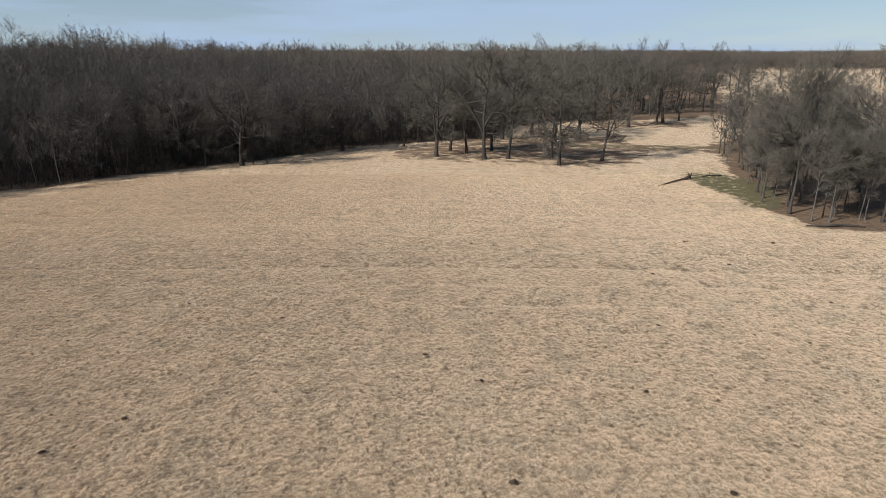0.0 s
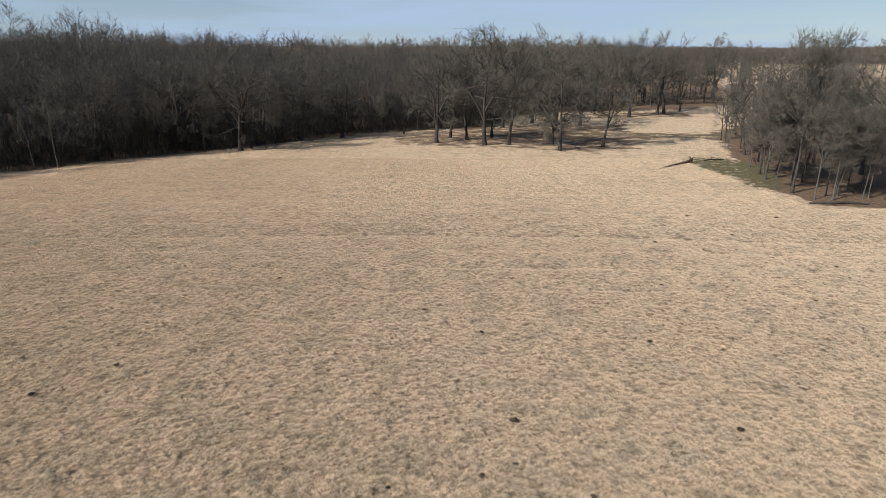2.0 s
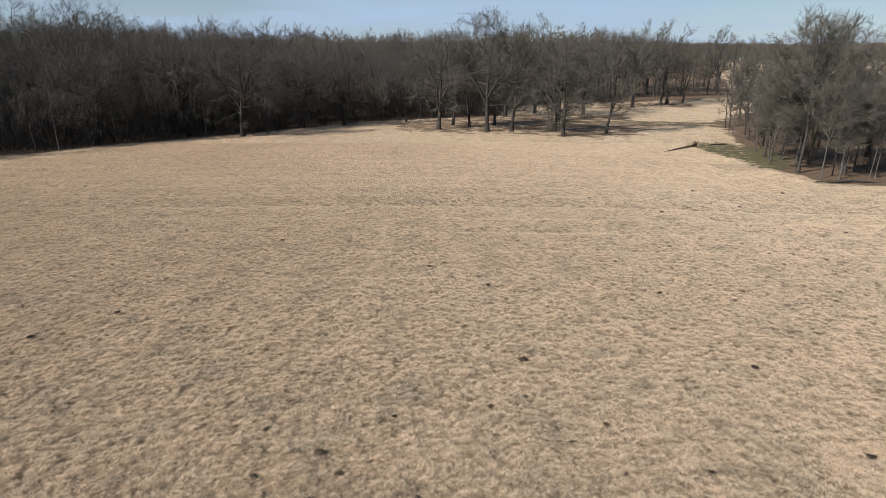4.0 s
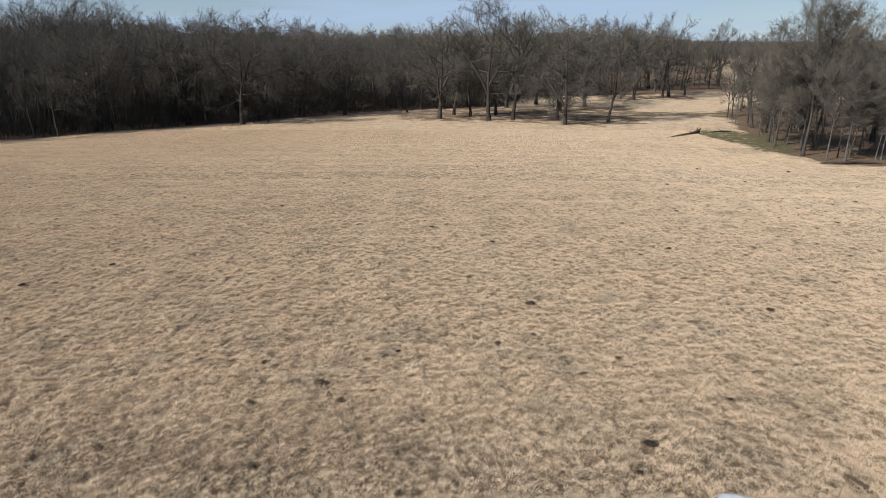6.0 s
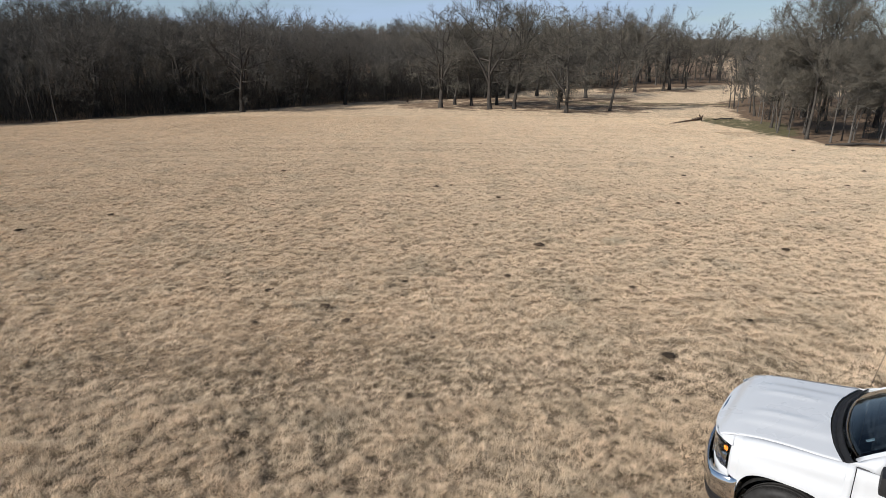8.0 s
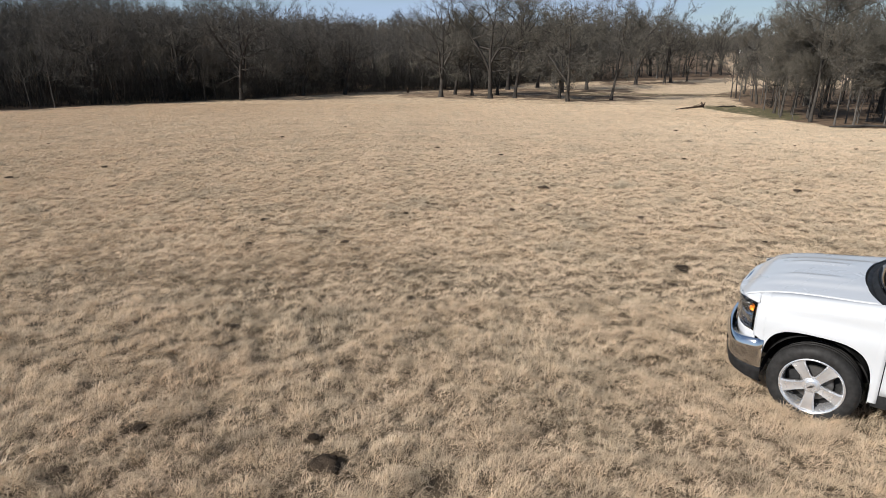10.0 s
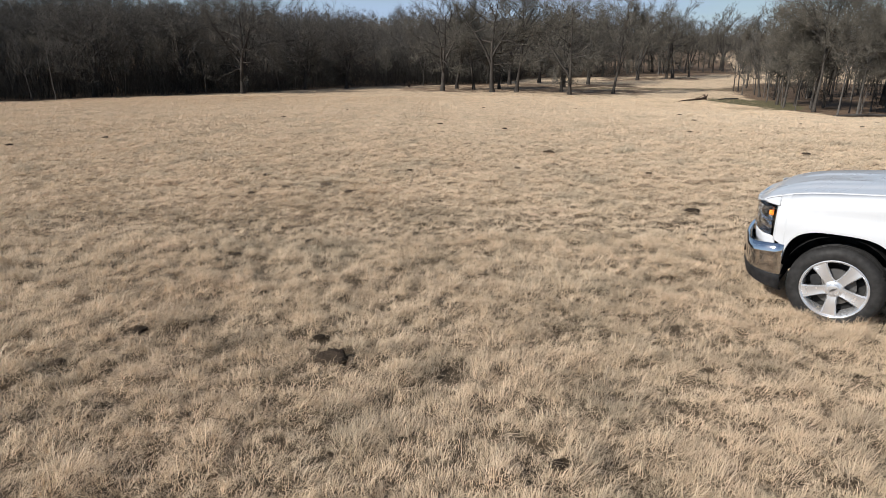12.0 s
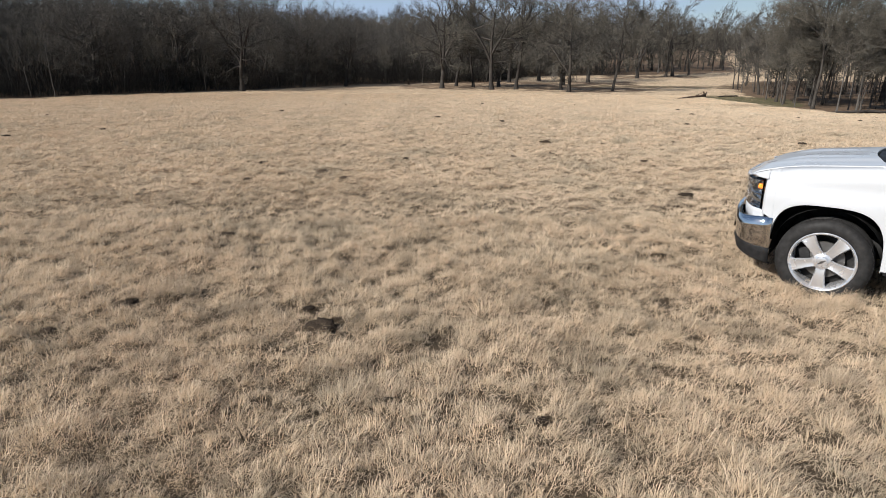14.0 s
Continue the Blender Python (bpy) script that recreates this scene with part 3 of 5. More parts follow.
def tree(name, seed, height, spread, girth, clear, counts, bark, twig, label, category="tree", group="", **shape):
    """A thing of three parts: trunk, branchwork and crown of twigs."""
    root = thing(name, (0, 0, 0), label, category, group)
    trunk, limbs, crown = grow(seed, height, spread, girth, clear, counts, **shape)
    trunk.made("trunk", bark, root)
    tagged(limbs.made("branchwork", bark, root), kind="stuff")
    tagged(crown.made("crown", twig, root, smooth_faces=False), kind="stuff")
    return root


USED = set()


def plant(kind, x, y, scale=1.0, rz=0.0, tip=(0, 0), squash=1.0):
    """Stand the first of a kind, or a copy of it, at x, y."""
    m = Matrix.Translation((x, y, float(lie(x, y)))) @ pose(0, 0, 0, tip[0], tip[1], rz) @ Matrix.Diagonal((scale * squash, scale * squash, scale, 1))
    if kind.name in USED:
        return copy_thing(kind, m)
    USED.add(kind.name)
    kind.matrix_basis = m
    return kind


OAK_LABEL = "bare grey-brown oak with spreading limbs in dry grass"
OAKS = [tree("oak_tree", 40 + i, 18.6, sp, gi, cl, (18, 9, 8, 10), bk, TWIG_OAK, lb, group="grove oaks", lean=ln, droop=dr, leaders=ld, twig_w=0.026, twig_len=0.72, gnarl=0.20)
        for i, (sp, gi, cl, bk, ln, dr, ld, lb) in enumerate([
            (8.2, 0.44, 0.20, BARK_OAK, 0.05, 0.10, 3, OAK_LABEL),
            (7.8, 0.40, 0.24, BARK_DARK, -0.02, 0.0, 3, "tall bare oak with grey trunk and ascending limbs"),
            (6.4, 0.36, 0.24, BARK_DARK, 0.01, 0.06, 2, "bare oak with straight dark trunk and short side limbs"),
            (6.6, 0.34, 0.15, BARK_OAK, 0.0, 0.20, 2, "bare oak with drooping lower branches at the grove edge"),
            (5.6, 0.27, 0.22, BARK_OAK, 0.05, 0.05, 2, "leaning bare oak with a slender grey trunk")])]
FAR_OAKS = [tree("oak_tree", 80 + i, 19.6, sp, gi, cl, (16, 7, 6, 8), bk, TWIG_OAK, lb, group="pasture oaks", droop=dr, leaders=ld, twig_w=0.045, twig_len=0.85, sides=(7, 4, 3), bough=2, gnarl=0.20)
            for i, (sp, gi, cl, bk, dr, ld, lb) in enumerate([
                (8.8, 0.44, 0.20, BARK_DARK, 0.08, 3, "bare spreading oak standing in the farther pasture"),
                (7.8, 0.40, 0.20, BARK_DARK, 0.03, 3, "bare upright oak standing in the farther pasture"),
                (7.0, 0.38, 0.16, BARK_OAK, 0.15, 2, "bare oak with low drooping limbs in the farther pasture")])]
SLENDER = [tree("copse_tree", 60 + i, 17.5, sp, gi, cl, (18, 9, 9, 11), bk, TWIG_OAK, lb, group="copse trees", lean=ln, leaders=ld, twig_w=0.018, twig_len=0.72, bend=0.03, gnarl=0.18)
           for i, (sp, gi, cl, bk, ln, ld, lb) in enumerate([
               (4.4, 0.165, 0.42, BARK_PALE, 0.0, 2, "tall bare tree with a straight grey trunk"),
               (5.8, 0.185, 0.36, BARK_OAK, -0.01, 3, "tall bare tree with a thick furrowed trunk"),
               (3.4, 0.115, 0.46, BARK_PALE, 0.02, 1, "slim bare tree with a pale trunk and thin crown")])]
WOODS = [tree("woodland_tree", 70 + i, 21.0, sp, gi, cl, (13, 7, 7, 7), bk, TWIG_WOOD, "bare slender tree of the dense winter woodland", group="woodland trees", lean=ln, twig_len=0.75, twig_w=0.020, leaders=ld, sides=(6, 4, 3), bough=2, gnarl=0.15)
         for i, (sp, gi, cl, bk, ln, ld) in enumerate([(4.2, 0.16, 0.28, BARK_PALE, 0.03, 2), (4.6, 0.20, 0.22, BARK_DARK, -0.04, 2), (3.6, 0.13, 0.34, BARK_PALE, 0.02, 2), (5.2, 0.19, 0.20, BARK_OAK, 0.04, 3)])]
BRUSH = [tree("brush", 90 + i, 5.6, 2.6, 0.045, 0.05, (10, 4, 5, 6), BARK_DARK, TWIG_SHADED, "leafless grey-brown brush at the woodland edge", "shrub", "woodland brush", twig_len=0.7, twig_w=0.022, leaders=3, sides=(4, 3, 3), bough=2) for i in range(2)]


def stand(rows, kinds=OAKS):
    """Trees by kind, place on the sketch plan, height over 15 m on that plan, turn."""
    for k, x, y, s, rz in rows:
        plant(kinds[k % len(kinds)], 1.17 * x, 1.17 * y, s * (1.07 if kinds is FAR_OAKS else 0.93 if kinds is SLENDER else 1.0), rz)


# the grove, then the trees of the farther pasture, then the copse from its near edge
stand([(0, 1.0, 94.6, 0.94, 120), (2, 3.4, 101, 0.88, 40), (2, 6.0, 98, 0.94, 200), (1, 8.3, 91.5, 1.09, 20), (3, 10.4, 102, 0.92, 90), (2, 11.9, 91.6, 1.13, 10),
       (3, 18.8, 93, 0.92, 30), (3, 18.5, 86, 1.02, 200), (4, 26, 91, 0.98, 0), (0, 23, 112, 1.05, 40), (1, 14, 118, 1.0, 80), (0, 30, 122, 1.05, 200)])
stand([(0, 45.5, 140, 0.95, 60), (2, 53.3, 143.6, 0.9, 0), (1, 56.3, 147.5, 1.05, 100), (2, 78, 175, 0.75, 30), (4, 85, 184, 0.85, 50), (3, 69, 172, 0.7, 10),
       (4, 84, 170, 0.62, 210), (1, 88, 192, 0.95, 0), (0, 70, 188, 0.9, 70), (3, 36, 165, 0.9, 0), (1, 27, 150, 1.0, 200), (0, 50, 170, 0.95, 10), (1, 62, 178, 1.0, 120),
       (0, 21, 126, 0.9, 75), (1, 36, 146, 0.9, 160), (2, 62, 152, 0.8, 20)], FAR_OAKS)
stand([(2, 34.4, 61, 0.72, 20), (2, 33.4, 57.2, 0.75, 0), (0, 35.6, 63, 0.8, 60), (1, 34.0, 55.4, 1.05, 140), (1, 36, 58.8, 1.05, 10), (0, 34.4, 52.6, 0.85, 180), (0, 35.8, 52.2, 0.92, 200),
       (2, 37.4, 54, 0.8, 40), (2, 38.4, 55.8, 0.85, 90), (0, 40.2, 56.8, 0.85, 190), (2, 41.2, 56.2, 0.9, 170), (1, 40.6, 52.2, 0.98, 60), (2, 42.4, 54.6, 0.9, 0), (1, 39, 62, 0.95, 80), (0, 44, 60, 1.0, 0),
       (2, 36.8, 60.6, 0.8, 130), (1, 46, 54, 1.0, 0), (0, 38, 67, 0.85, 0), (1, 51, 58, 1.0, 50)], SLENDER)
stand([(4, 36.5, 66, 0.62, 20), (3, 44, 75, 0.85, 10), (1, 49, 81, 0.95, 70), (1, 48, 66, 0.82, 30), (4, 43, 82, 0.75, 140)])
rng = np.random.default_rng(5)
for _ in range(92):
    while True:
        x, y = rng.uniform(42, 112), rng.uniform(58, 146)
        if inside(x, y, COPSE) and x < 0.82 * y + 8:
            break
    plant(WOODS[int(rng.integers(4))], x, y, rng.uniform(0.65, 0.98), rng.uniform(0, 360))

for _ in range(46):
    while True:
        x, y = rng.uniform(44, 100), rng.uniform(62, 140)
        if inside(x, y, COPSE) and x < 0.82 * y + 8:
            break
    plant(BRUSH[int(rng.integers(2))], x, y, rng.uniform(0.5, 0.9), rng.uniform(0, 360))

# the woodland's edge: rows behind its outline, with brush at their feet
EDGE_OAK = tree("oak_tree", 55, 17.5, 8.6, 0.46, 0.12, (24, 10, 9, 10), BARK_DARK, TWIG_WOOD, "dark bare oak with low spreading limbs at the woodland edge", group="edge oaks", leaders=4, droop=0.10, twig_w=0.024, twig_len=0.75, bend=0.03, gnarl=0.2)
for x, y, s, rz in [(-31.0, 100.5, 0.92, 0), (-49, 90, 0.85, 120), (-17, 119, 0.85, 40), (-66, 82, 0.95, 210), (-40, 101, 0.95, 300), (-24, 114, 0.9, 80)]:
    plant(EDGE_OAK, x, y, s, rz)
for x, y, s, rz in [(-68, 96, 0.9, 0), (-62, 99, 0.93, 70), (-53, 101, 0.92, 31), (-45, 107, 0.98, 200), (-33, 122, 1.0, 10), (-20, 132, 1.0, 100)]:
    plant(EDGE_OAK, x, y, s, rz)
for x, y, s, rz in [(-60, 85.5, 0.72, 0), (-55, 88, 0.8, 50), (-47.5, 96, 0.7, 100), (-43.5, 99, 0.85, 200), (-36, 103, 0.75, 20), (-27, 108, 0.8, 310), (-22, 115, 0.7, 140), (-10, 127, 0.75, 70)]:
    plant(SLENDER[2], x, y, s, rz, (rz % 7 - 3, rz % 5 - 2))
# brush round the foot of the foremost edge oak
for x, y, s, rz in [(-32.6, 100.3, 0.75, 20), (-29.2, 100.9, 0.95, 140), (-27.2, 101.9, 0.8, 260), (-34.6, 100.9, 0.65, 80), (-30.2, 99.5, 0.45, 310)]:
    plant(BRUSH[rz % 3 % 2], x, y, s, rz)
spread_rng = np.random.default_rng(77)
for _ in range(22):
    x = spread_rng.uniform(-92, -40)
    y = 97 + max(0, x + 58) * 0.75 + spread_rng.uniform(-6, 18)
    plant(WOODS[int(spread_rng.integers(4))], x, y, spread_rng.uniform(0.9, 1.0), spread_rng.uniform(0, 360))
# scattered trees where the farther pasture narrows
for x, y, s in [(108, 246, 0.9), (124, 268, 1.0), (136, 262, 0.8), (150, 300, 0.95), (122, 236, 0.7), (165, 340, 1.0), (178, 350, 0.9), (188, 330, 0.8), (150, 250, 0.6), (205, 400, 1.0), (230, 430, 1.0), (215, 380, 0.9)]:
    plant(FAR_OAKS[int(x) % 3], x, y, s, x)
edge = np.array(WOOD_EDGE[:16], float)
seg = np.diff(edge, axis=0)
seg_len = np.hypot(seg[:, 0], seg[:, 1])
inward = np.stack([-seg[:, 1], seg[:, 0]], -1) / seg_len[:, None]


def along_edge(depth, gap, wobble):
    for i in range(len(seg)):
        for j in range(max(1, round(seg_len[i] / gap))):
            q = edge[i] + seg[i] * rng.random() + inward[i] * (depth + rng.normal(0, wobble))
            yield q[0], q[1]


for depth, gap in ((1.2, 5.0), (5.0, 6.0), (10, 11)):
    for x, y in along_edge(depth, gap, 1.3):
        near = (0.78 if depth < 3 else 0.95 if depth < 8 else 0.98) * (1.05 if x < -25 else 0.92)
        plant(WOODS[int(rng.integers(4))], x, y, rng.uniform(0.78, 1.09) * near, rng.uniform(0, 360), (rng.normal(0, 3), rng.normal(0, 3)))
for depth, gap in ((0.5, 5.5), (3.5, 6)):
    for x, y in along_edge(depth, gap, 0.8):
        plant(BRUSH[int(rng.integers(2))], x, y, rng.uniform(0.5, 1.1), rng.uniform(0, 360))


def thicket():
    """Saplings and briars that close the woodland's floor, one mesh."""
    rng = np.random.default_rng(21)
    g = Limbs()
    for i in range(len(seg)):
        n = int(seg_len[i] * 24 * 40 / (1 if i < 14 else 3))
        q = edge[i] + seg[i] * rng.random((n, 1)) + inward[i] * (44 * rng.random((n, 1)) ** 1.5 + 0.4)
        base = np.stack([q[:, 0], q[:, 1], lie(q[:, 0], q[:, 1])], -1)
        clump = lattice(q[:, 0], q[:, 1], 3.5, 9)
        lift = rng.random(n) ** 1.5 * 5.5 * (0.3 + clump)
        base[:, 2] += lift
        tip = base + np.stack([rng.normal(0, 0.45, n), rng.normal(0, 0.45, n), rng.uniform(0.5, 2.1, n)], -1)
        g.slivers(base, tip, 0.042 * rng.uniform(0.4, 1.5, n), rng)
    return tagged(g.made("thicket", TWIG_SHADED, None, smooth_faces=False), "tangle of leafless saplings and briars, the woodland's shade in its dark colour", "undergrowth", kind="stuff")


thicket()


def wood_mesh(name, seed, side, gap, height, spread, counts, twig, **shape):
    """A square of woodland, tree beside tree, as one mesh: bark first, twigs second."""
    rng = np.random.default_rng(seed)
    kinds = [grow(seed * 10 + i, 1.0 * height, spread * (0.85 + 0.15 * i), 0.0095 * height * (0.8 + 0.2 * i), 0.25 + 0.06 * i, counts, leaders=1 + i % 3, **shape) for i in range(4)]
    co, quads, tris, wood, size = [], [], [], [], 0
    m = round(side / gap)
    for k in range(m * m):
        x, y = ((k % m, k // m) + rng.uniform(0.1, 0.9, 2)) * gap - side / 2
        a, tall, wide = rng.uniform(0, 2 * np.pi), 0.64 + 0.36 * rng.random() ** 1.2, rng.uniform(0.75, 1.15)
        tall = tall * (1.16 if rng.random() < 0.08 else 1.0)
        turn = np.array([[math.cos(a), -math.sin(a), 0], [math.sin(a), math.cos(a), 0], [0, 0, 1]]) @ np.diag([wide, wide, tall])
        for i, g in enumerate(kinds[int(rng.integers(4))]):
            at = np.concatenate(g.co)
            co.append(at @ turn.T + np.array([x, y, 0]))
            if g.quads:
                quads.append(np.concatenate(g.quads) + size)
            if g.tris:
                tris.append(np.concatenate(g.tris) + size)
            size += len(at)
    ob = mesh_object(name, np.concatenate(co), [np.concatenate(quads), np.concatenate(tris)], BARK_WOOD)
    me = ob.data
    me.materials.append(twig)
    index = np.zeros(len(me.polygons), np.int32)
    index[sum(len(q) for q in quads):] = 1
    me.polygons.foreach_set("material_index", index)
    bpy.data.objects.remove(ob)
    return me


def spread_wood(name, meshes, y0, y1, side, seed, label, lift=0.0):
    """Lays squares of woodland over the wooded ground from y0 to y1."""
    rng = np.random.default_rng(seed)
    h = side * 0.56
    for j in range(int((y1 - y0) / side) + 1):
        y = y0 + (j + 0.5) * side
        for i in range(int(-0.95 * y / side) - 1, int(0.95 * y / side) + 2):
            x = i * side
            if any(all(inside(x + u * h, y + v * h, wood) for u in (-1, 0, 1) for v in (-1, 0, 1)) for wood in (WOOD, EAST_WOOD)):
                ob = new(name, meshes[int(rng.integers(len(meshes)))])
                slope = float(lie(x, y + h) - lie(x, y - h)) / (2 * h)
                tall = 0.80 + 0.34 * float(lattice(x, y, 60, 5)) + 0.10 * float(smooth((-28 - x) / 40) * smooth((260 - y) / 80)) + lift * (1.8 * float(lattice(x + 30, y, 115, 8)) - 0.5)
                ob.matrix_basis = pose(x, y, float(lie(x, y)) - 0.2, math.degrees(math.atan(slope)), 0, 0) @ pose(0, 0, 0, 0, 0, 90 * int(rng.integers(4))) @ Matrix.Diagonal((1, 1, tall, 1))
                tagged(ob, label, "woods", kind="stuff")


spread_wood("woodland", [wood_mesh("woodland", 31 + i, 21, 7.0, 23.4, 5.8, (13, 7, 7, 8), TWIG_WOOD, twig_w=0.021, twig_len=0.75, sides=(5, 3, 3), bough=2) for i in range(3)], 62, 248, 21, 31, "dense grey-brown winter woodland")
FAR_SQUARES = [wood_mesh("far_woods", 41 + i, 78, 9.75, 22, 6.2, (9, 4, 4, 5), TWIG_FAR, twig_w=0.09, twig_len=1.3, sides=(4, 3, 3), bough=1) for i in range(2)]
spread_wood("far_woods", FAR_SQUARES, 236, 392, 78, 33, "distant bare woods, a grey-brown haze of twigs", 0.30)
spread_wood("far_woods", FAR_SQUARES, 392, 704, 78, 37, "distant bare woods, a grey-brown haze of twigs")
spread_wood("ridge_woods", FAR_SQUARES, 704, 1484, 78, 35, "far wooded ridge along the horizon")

# ---- the pickup ----
def plain(name, colour, rough, metal=0.0, coat=0.0, speck=0.0, scale=40.0, spec=0.5):
    """A paint, plastic, rubber or metal with faint mottling and dust in its gloss."""
    m, n, l, b = material(name)
    dust = noise_node(n, l, scale, 5, 0.6)
    col = mix_node(n, l, range_node(n, l, dust, 0.35, 0.7, 0.0, speck), colour, tuple(0.6 * c + 0.14 for c in colour))
    l.new(col, b.inputs["Base Color"])
    l.new(range_node(n, l, noise_node(n, l, scale * 0.2, 4), 0.3, 0.7, rough * 0.8, rough * 1.25), b.inputs["Roughness"])
    b.inputs["Metallic"].default_value, b.inputs["Specular IOR Level"].default_value = metal, spec
    b.inputs["Coat Weight"].default_value, b.inputs["Coat Roughness"].default_value = coat, 0.04
    return m


def make_glass(name, tint, rough=0.0):
    m, n, l, b = material(name)
    b.inputs["Base Color"].default_value = (*tint, 1)
    b.inputs["Transmission Weight"].default_value, b.inputs["IOR"].default_value, b.inputs["Roughness"].default_value = 1.0, 1.48, rough
    return m


PAINT = plain("white_paint", (0.515, 0.535, 0.56), 0.30, 0.0, 0.4, 0.08, 6.0, 0.35)
CHROME = plain("chrome", (0.72, 0.73, 0.75), 0.07, 1.0, 0.0, 0.10, 25.0)
POLISHED = plain("polished_wheel", (0.74, 0.75, 0.77), 0.24, 0.72, 0.0, 0.06, 30.0)
RUBBER = plain("tyre_rubber", (0.012, 0.0115, 0.0115), 0.7, 0.0, 0.0, 0.12, 18.0, 0.3)
BLACK = plain("black_plastic", (0.010, 0.010, 0.011), 0.55, 0.0, 0.0, 0.10, 30.0, 0.3)
LINER = plain("liner_felt", (0.008, 0.008, 0.008), 0.95, 0.0, 0.0, 0.2, 12.0, 0.1)
STEEL = plain("dull_steel", (0.14, 0.135, 0.13), 0.5, 0.9, 0.0, 0.3, 30.0)
AMBER = plain("amber_lens", (0.50, 0.13, 0.015), 0.18, 0.0, 0.6, 0.0, 30.0)
RED_LENS = plain("red_lens", (0.35, 0.015, 0.012), 0.18, 0.0, 0.6, 0.0, 30.0)
REFLECTOR = plain("lamp_reflector", (0.30, 0.31, 0.33), 0.30, 0.8, 0.0, 0.1, 30.0)
SATIN = plain("bright_trim", (0.60, 0.61, 0.63), 0.14, 1.0, 0.0, 0.05, 30.0)
CABIN = plain("cabin_cloth", (0.05, 0.05, 0.055), 0.85, 0.0, 0.0, 0.2, 40.0)
PAPER = plain("sticker_paper", (0.65, 0.75, 0.80), 0.6, 0.0, 0.0, 0.0)
GLASS = make_glass("tinted_glass", (0.12, 0.165, 0.195))
CLEAR = make_glass("lamp_glass", (0.93, 0.95, 0.96))


def part(name, bm, mat, parent, label="", rounded=True):
    """Links a bmesh as one mesh object under a thing or a part."""
    bmesh.ops.recalc_face_normals(bm, faces=bm.faces)
    me = bpy.data.meshes.new(name)
    bm.to_mesh(me)
    bm.free()
    me.materials.append(mat)
    if rounded:
        me.polygons.foreach_set("use_smooth", [True] * len(me.polygons))
        me.set_sharp_from_angle(angle=radians(38))
    ob = new(name, me)
    ob.parent = parent
    return tagged(ob, label)


def skin(bm, rows, close_u=False, cap=False):
    """A surface through rows of points, all of one length."""
    net = [[bm.verts.new(p) for p in row] for row in rows]
    for a, b in zip(net, net[1:]):
        k = len(a)
        for i in range(k if close_u else k - 1):
            j = (i + 1) % k
            bm.faces.new((a[i], a[j], b[j], b[i]))
    if cap:
        bm.faces.new(net[0])
        bm.faces.new(net[-1])
    return net


def sheet(name, rows, mat, parent, thick=0.012, label=""):
    """A panel of pressed metal, plastic or glass with thickness."""
    bm = bmesh.new()
    skin(bm, rows)
    bmesh.ops.recalc_face_normals(bm, faces=bm.faces)
    ob = part(name, bm, mat, parent, label)
    mod = ob.modifiers.new("thickness", "SOLIDIFY")
    mod.thickness, mod.offset = thick, 0.0
    return ob


def slab(bm, lo, hi, bevel=0.0, turn=None):
    """A box from corner to corner, with rounded edges."""
    size = [b - a for a, b in zip(lo, hi)]
    mid = [(a + b) / 2 for a, b in zip(lo, hi)]
    m = Matrix.Translation(mid) @ (turn or Matrix()) @ Matrix.Diagonal((*size, 1))
    made = bmesh.ops.create_cube(bm, size=1.0, matrix=m)["verts"]
    if bevel:
        edges = {e for v in made for e in v.link_edges}
        bmesh.ops.bevel(bm, geom=list(edges), offset=bevel, segments=2, profile=0.7, affect="EDGES")


def lathe(bm, profile, seg=48, axis_y=True):
    """Turns (radius, across) pairs round the y axis."""
    rows = [[(r * math.cos(2 * math.pi * i / seg), c, r * math.sin(2 * math.pi * i / seg)) for i in range(seg)] for r, c in profile]
    return skin(bm, rows, close_u=True)


def pipe(bm, pts, radius, seg=8):
    rows = []
    for i, p in enumerate(pts):
        p = Vector(p)
        t = (Vector(pts[min(i + 1, len(pts) - 1)]) - Vector(pts[max(i - 1, 0)])).normalized()
        u = t.cross(Vector((0, 0, 1)) if abs(t.z) < 0.9 else Vector((1, 0, 0))).normalized()
        v = t.cross(u)
        rows.append([p + radius * (math.cos(2 * math.pi * k / seg) * u + math.sin(2 * math.pi * k / seg) * v) for k in range(seg)])
    skin(bm, rows, close_u=True, cap=True)


def bell(v, mid, width):
    return math.exp(-((v - mid) / width) ** 2)


def ease(a, b, v):
    v = min(1.0, max(0.0, (v - a) / (b - a)))
    return v * v * (3 - 2 * v)


def interp(v, pairs):
    xs, ys = zip(*sorted(pairs))
    return float(np.interp(v, xs, ys))


TYRE_R = 0.405
WHEELBASE = 3.645


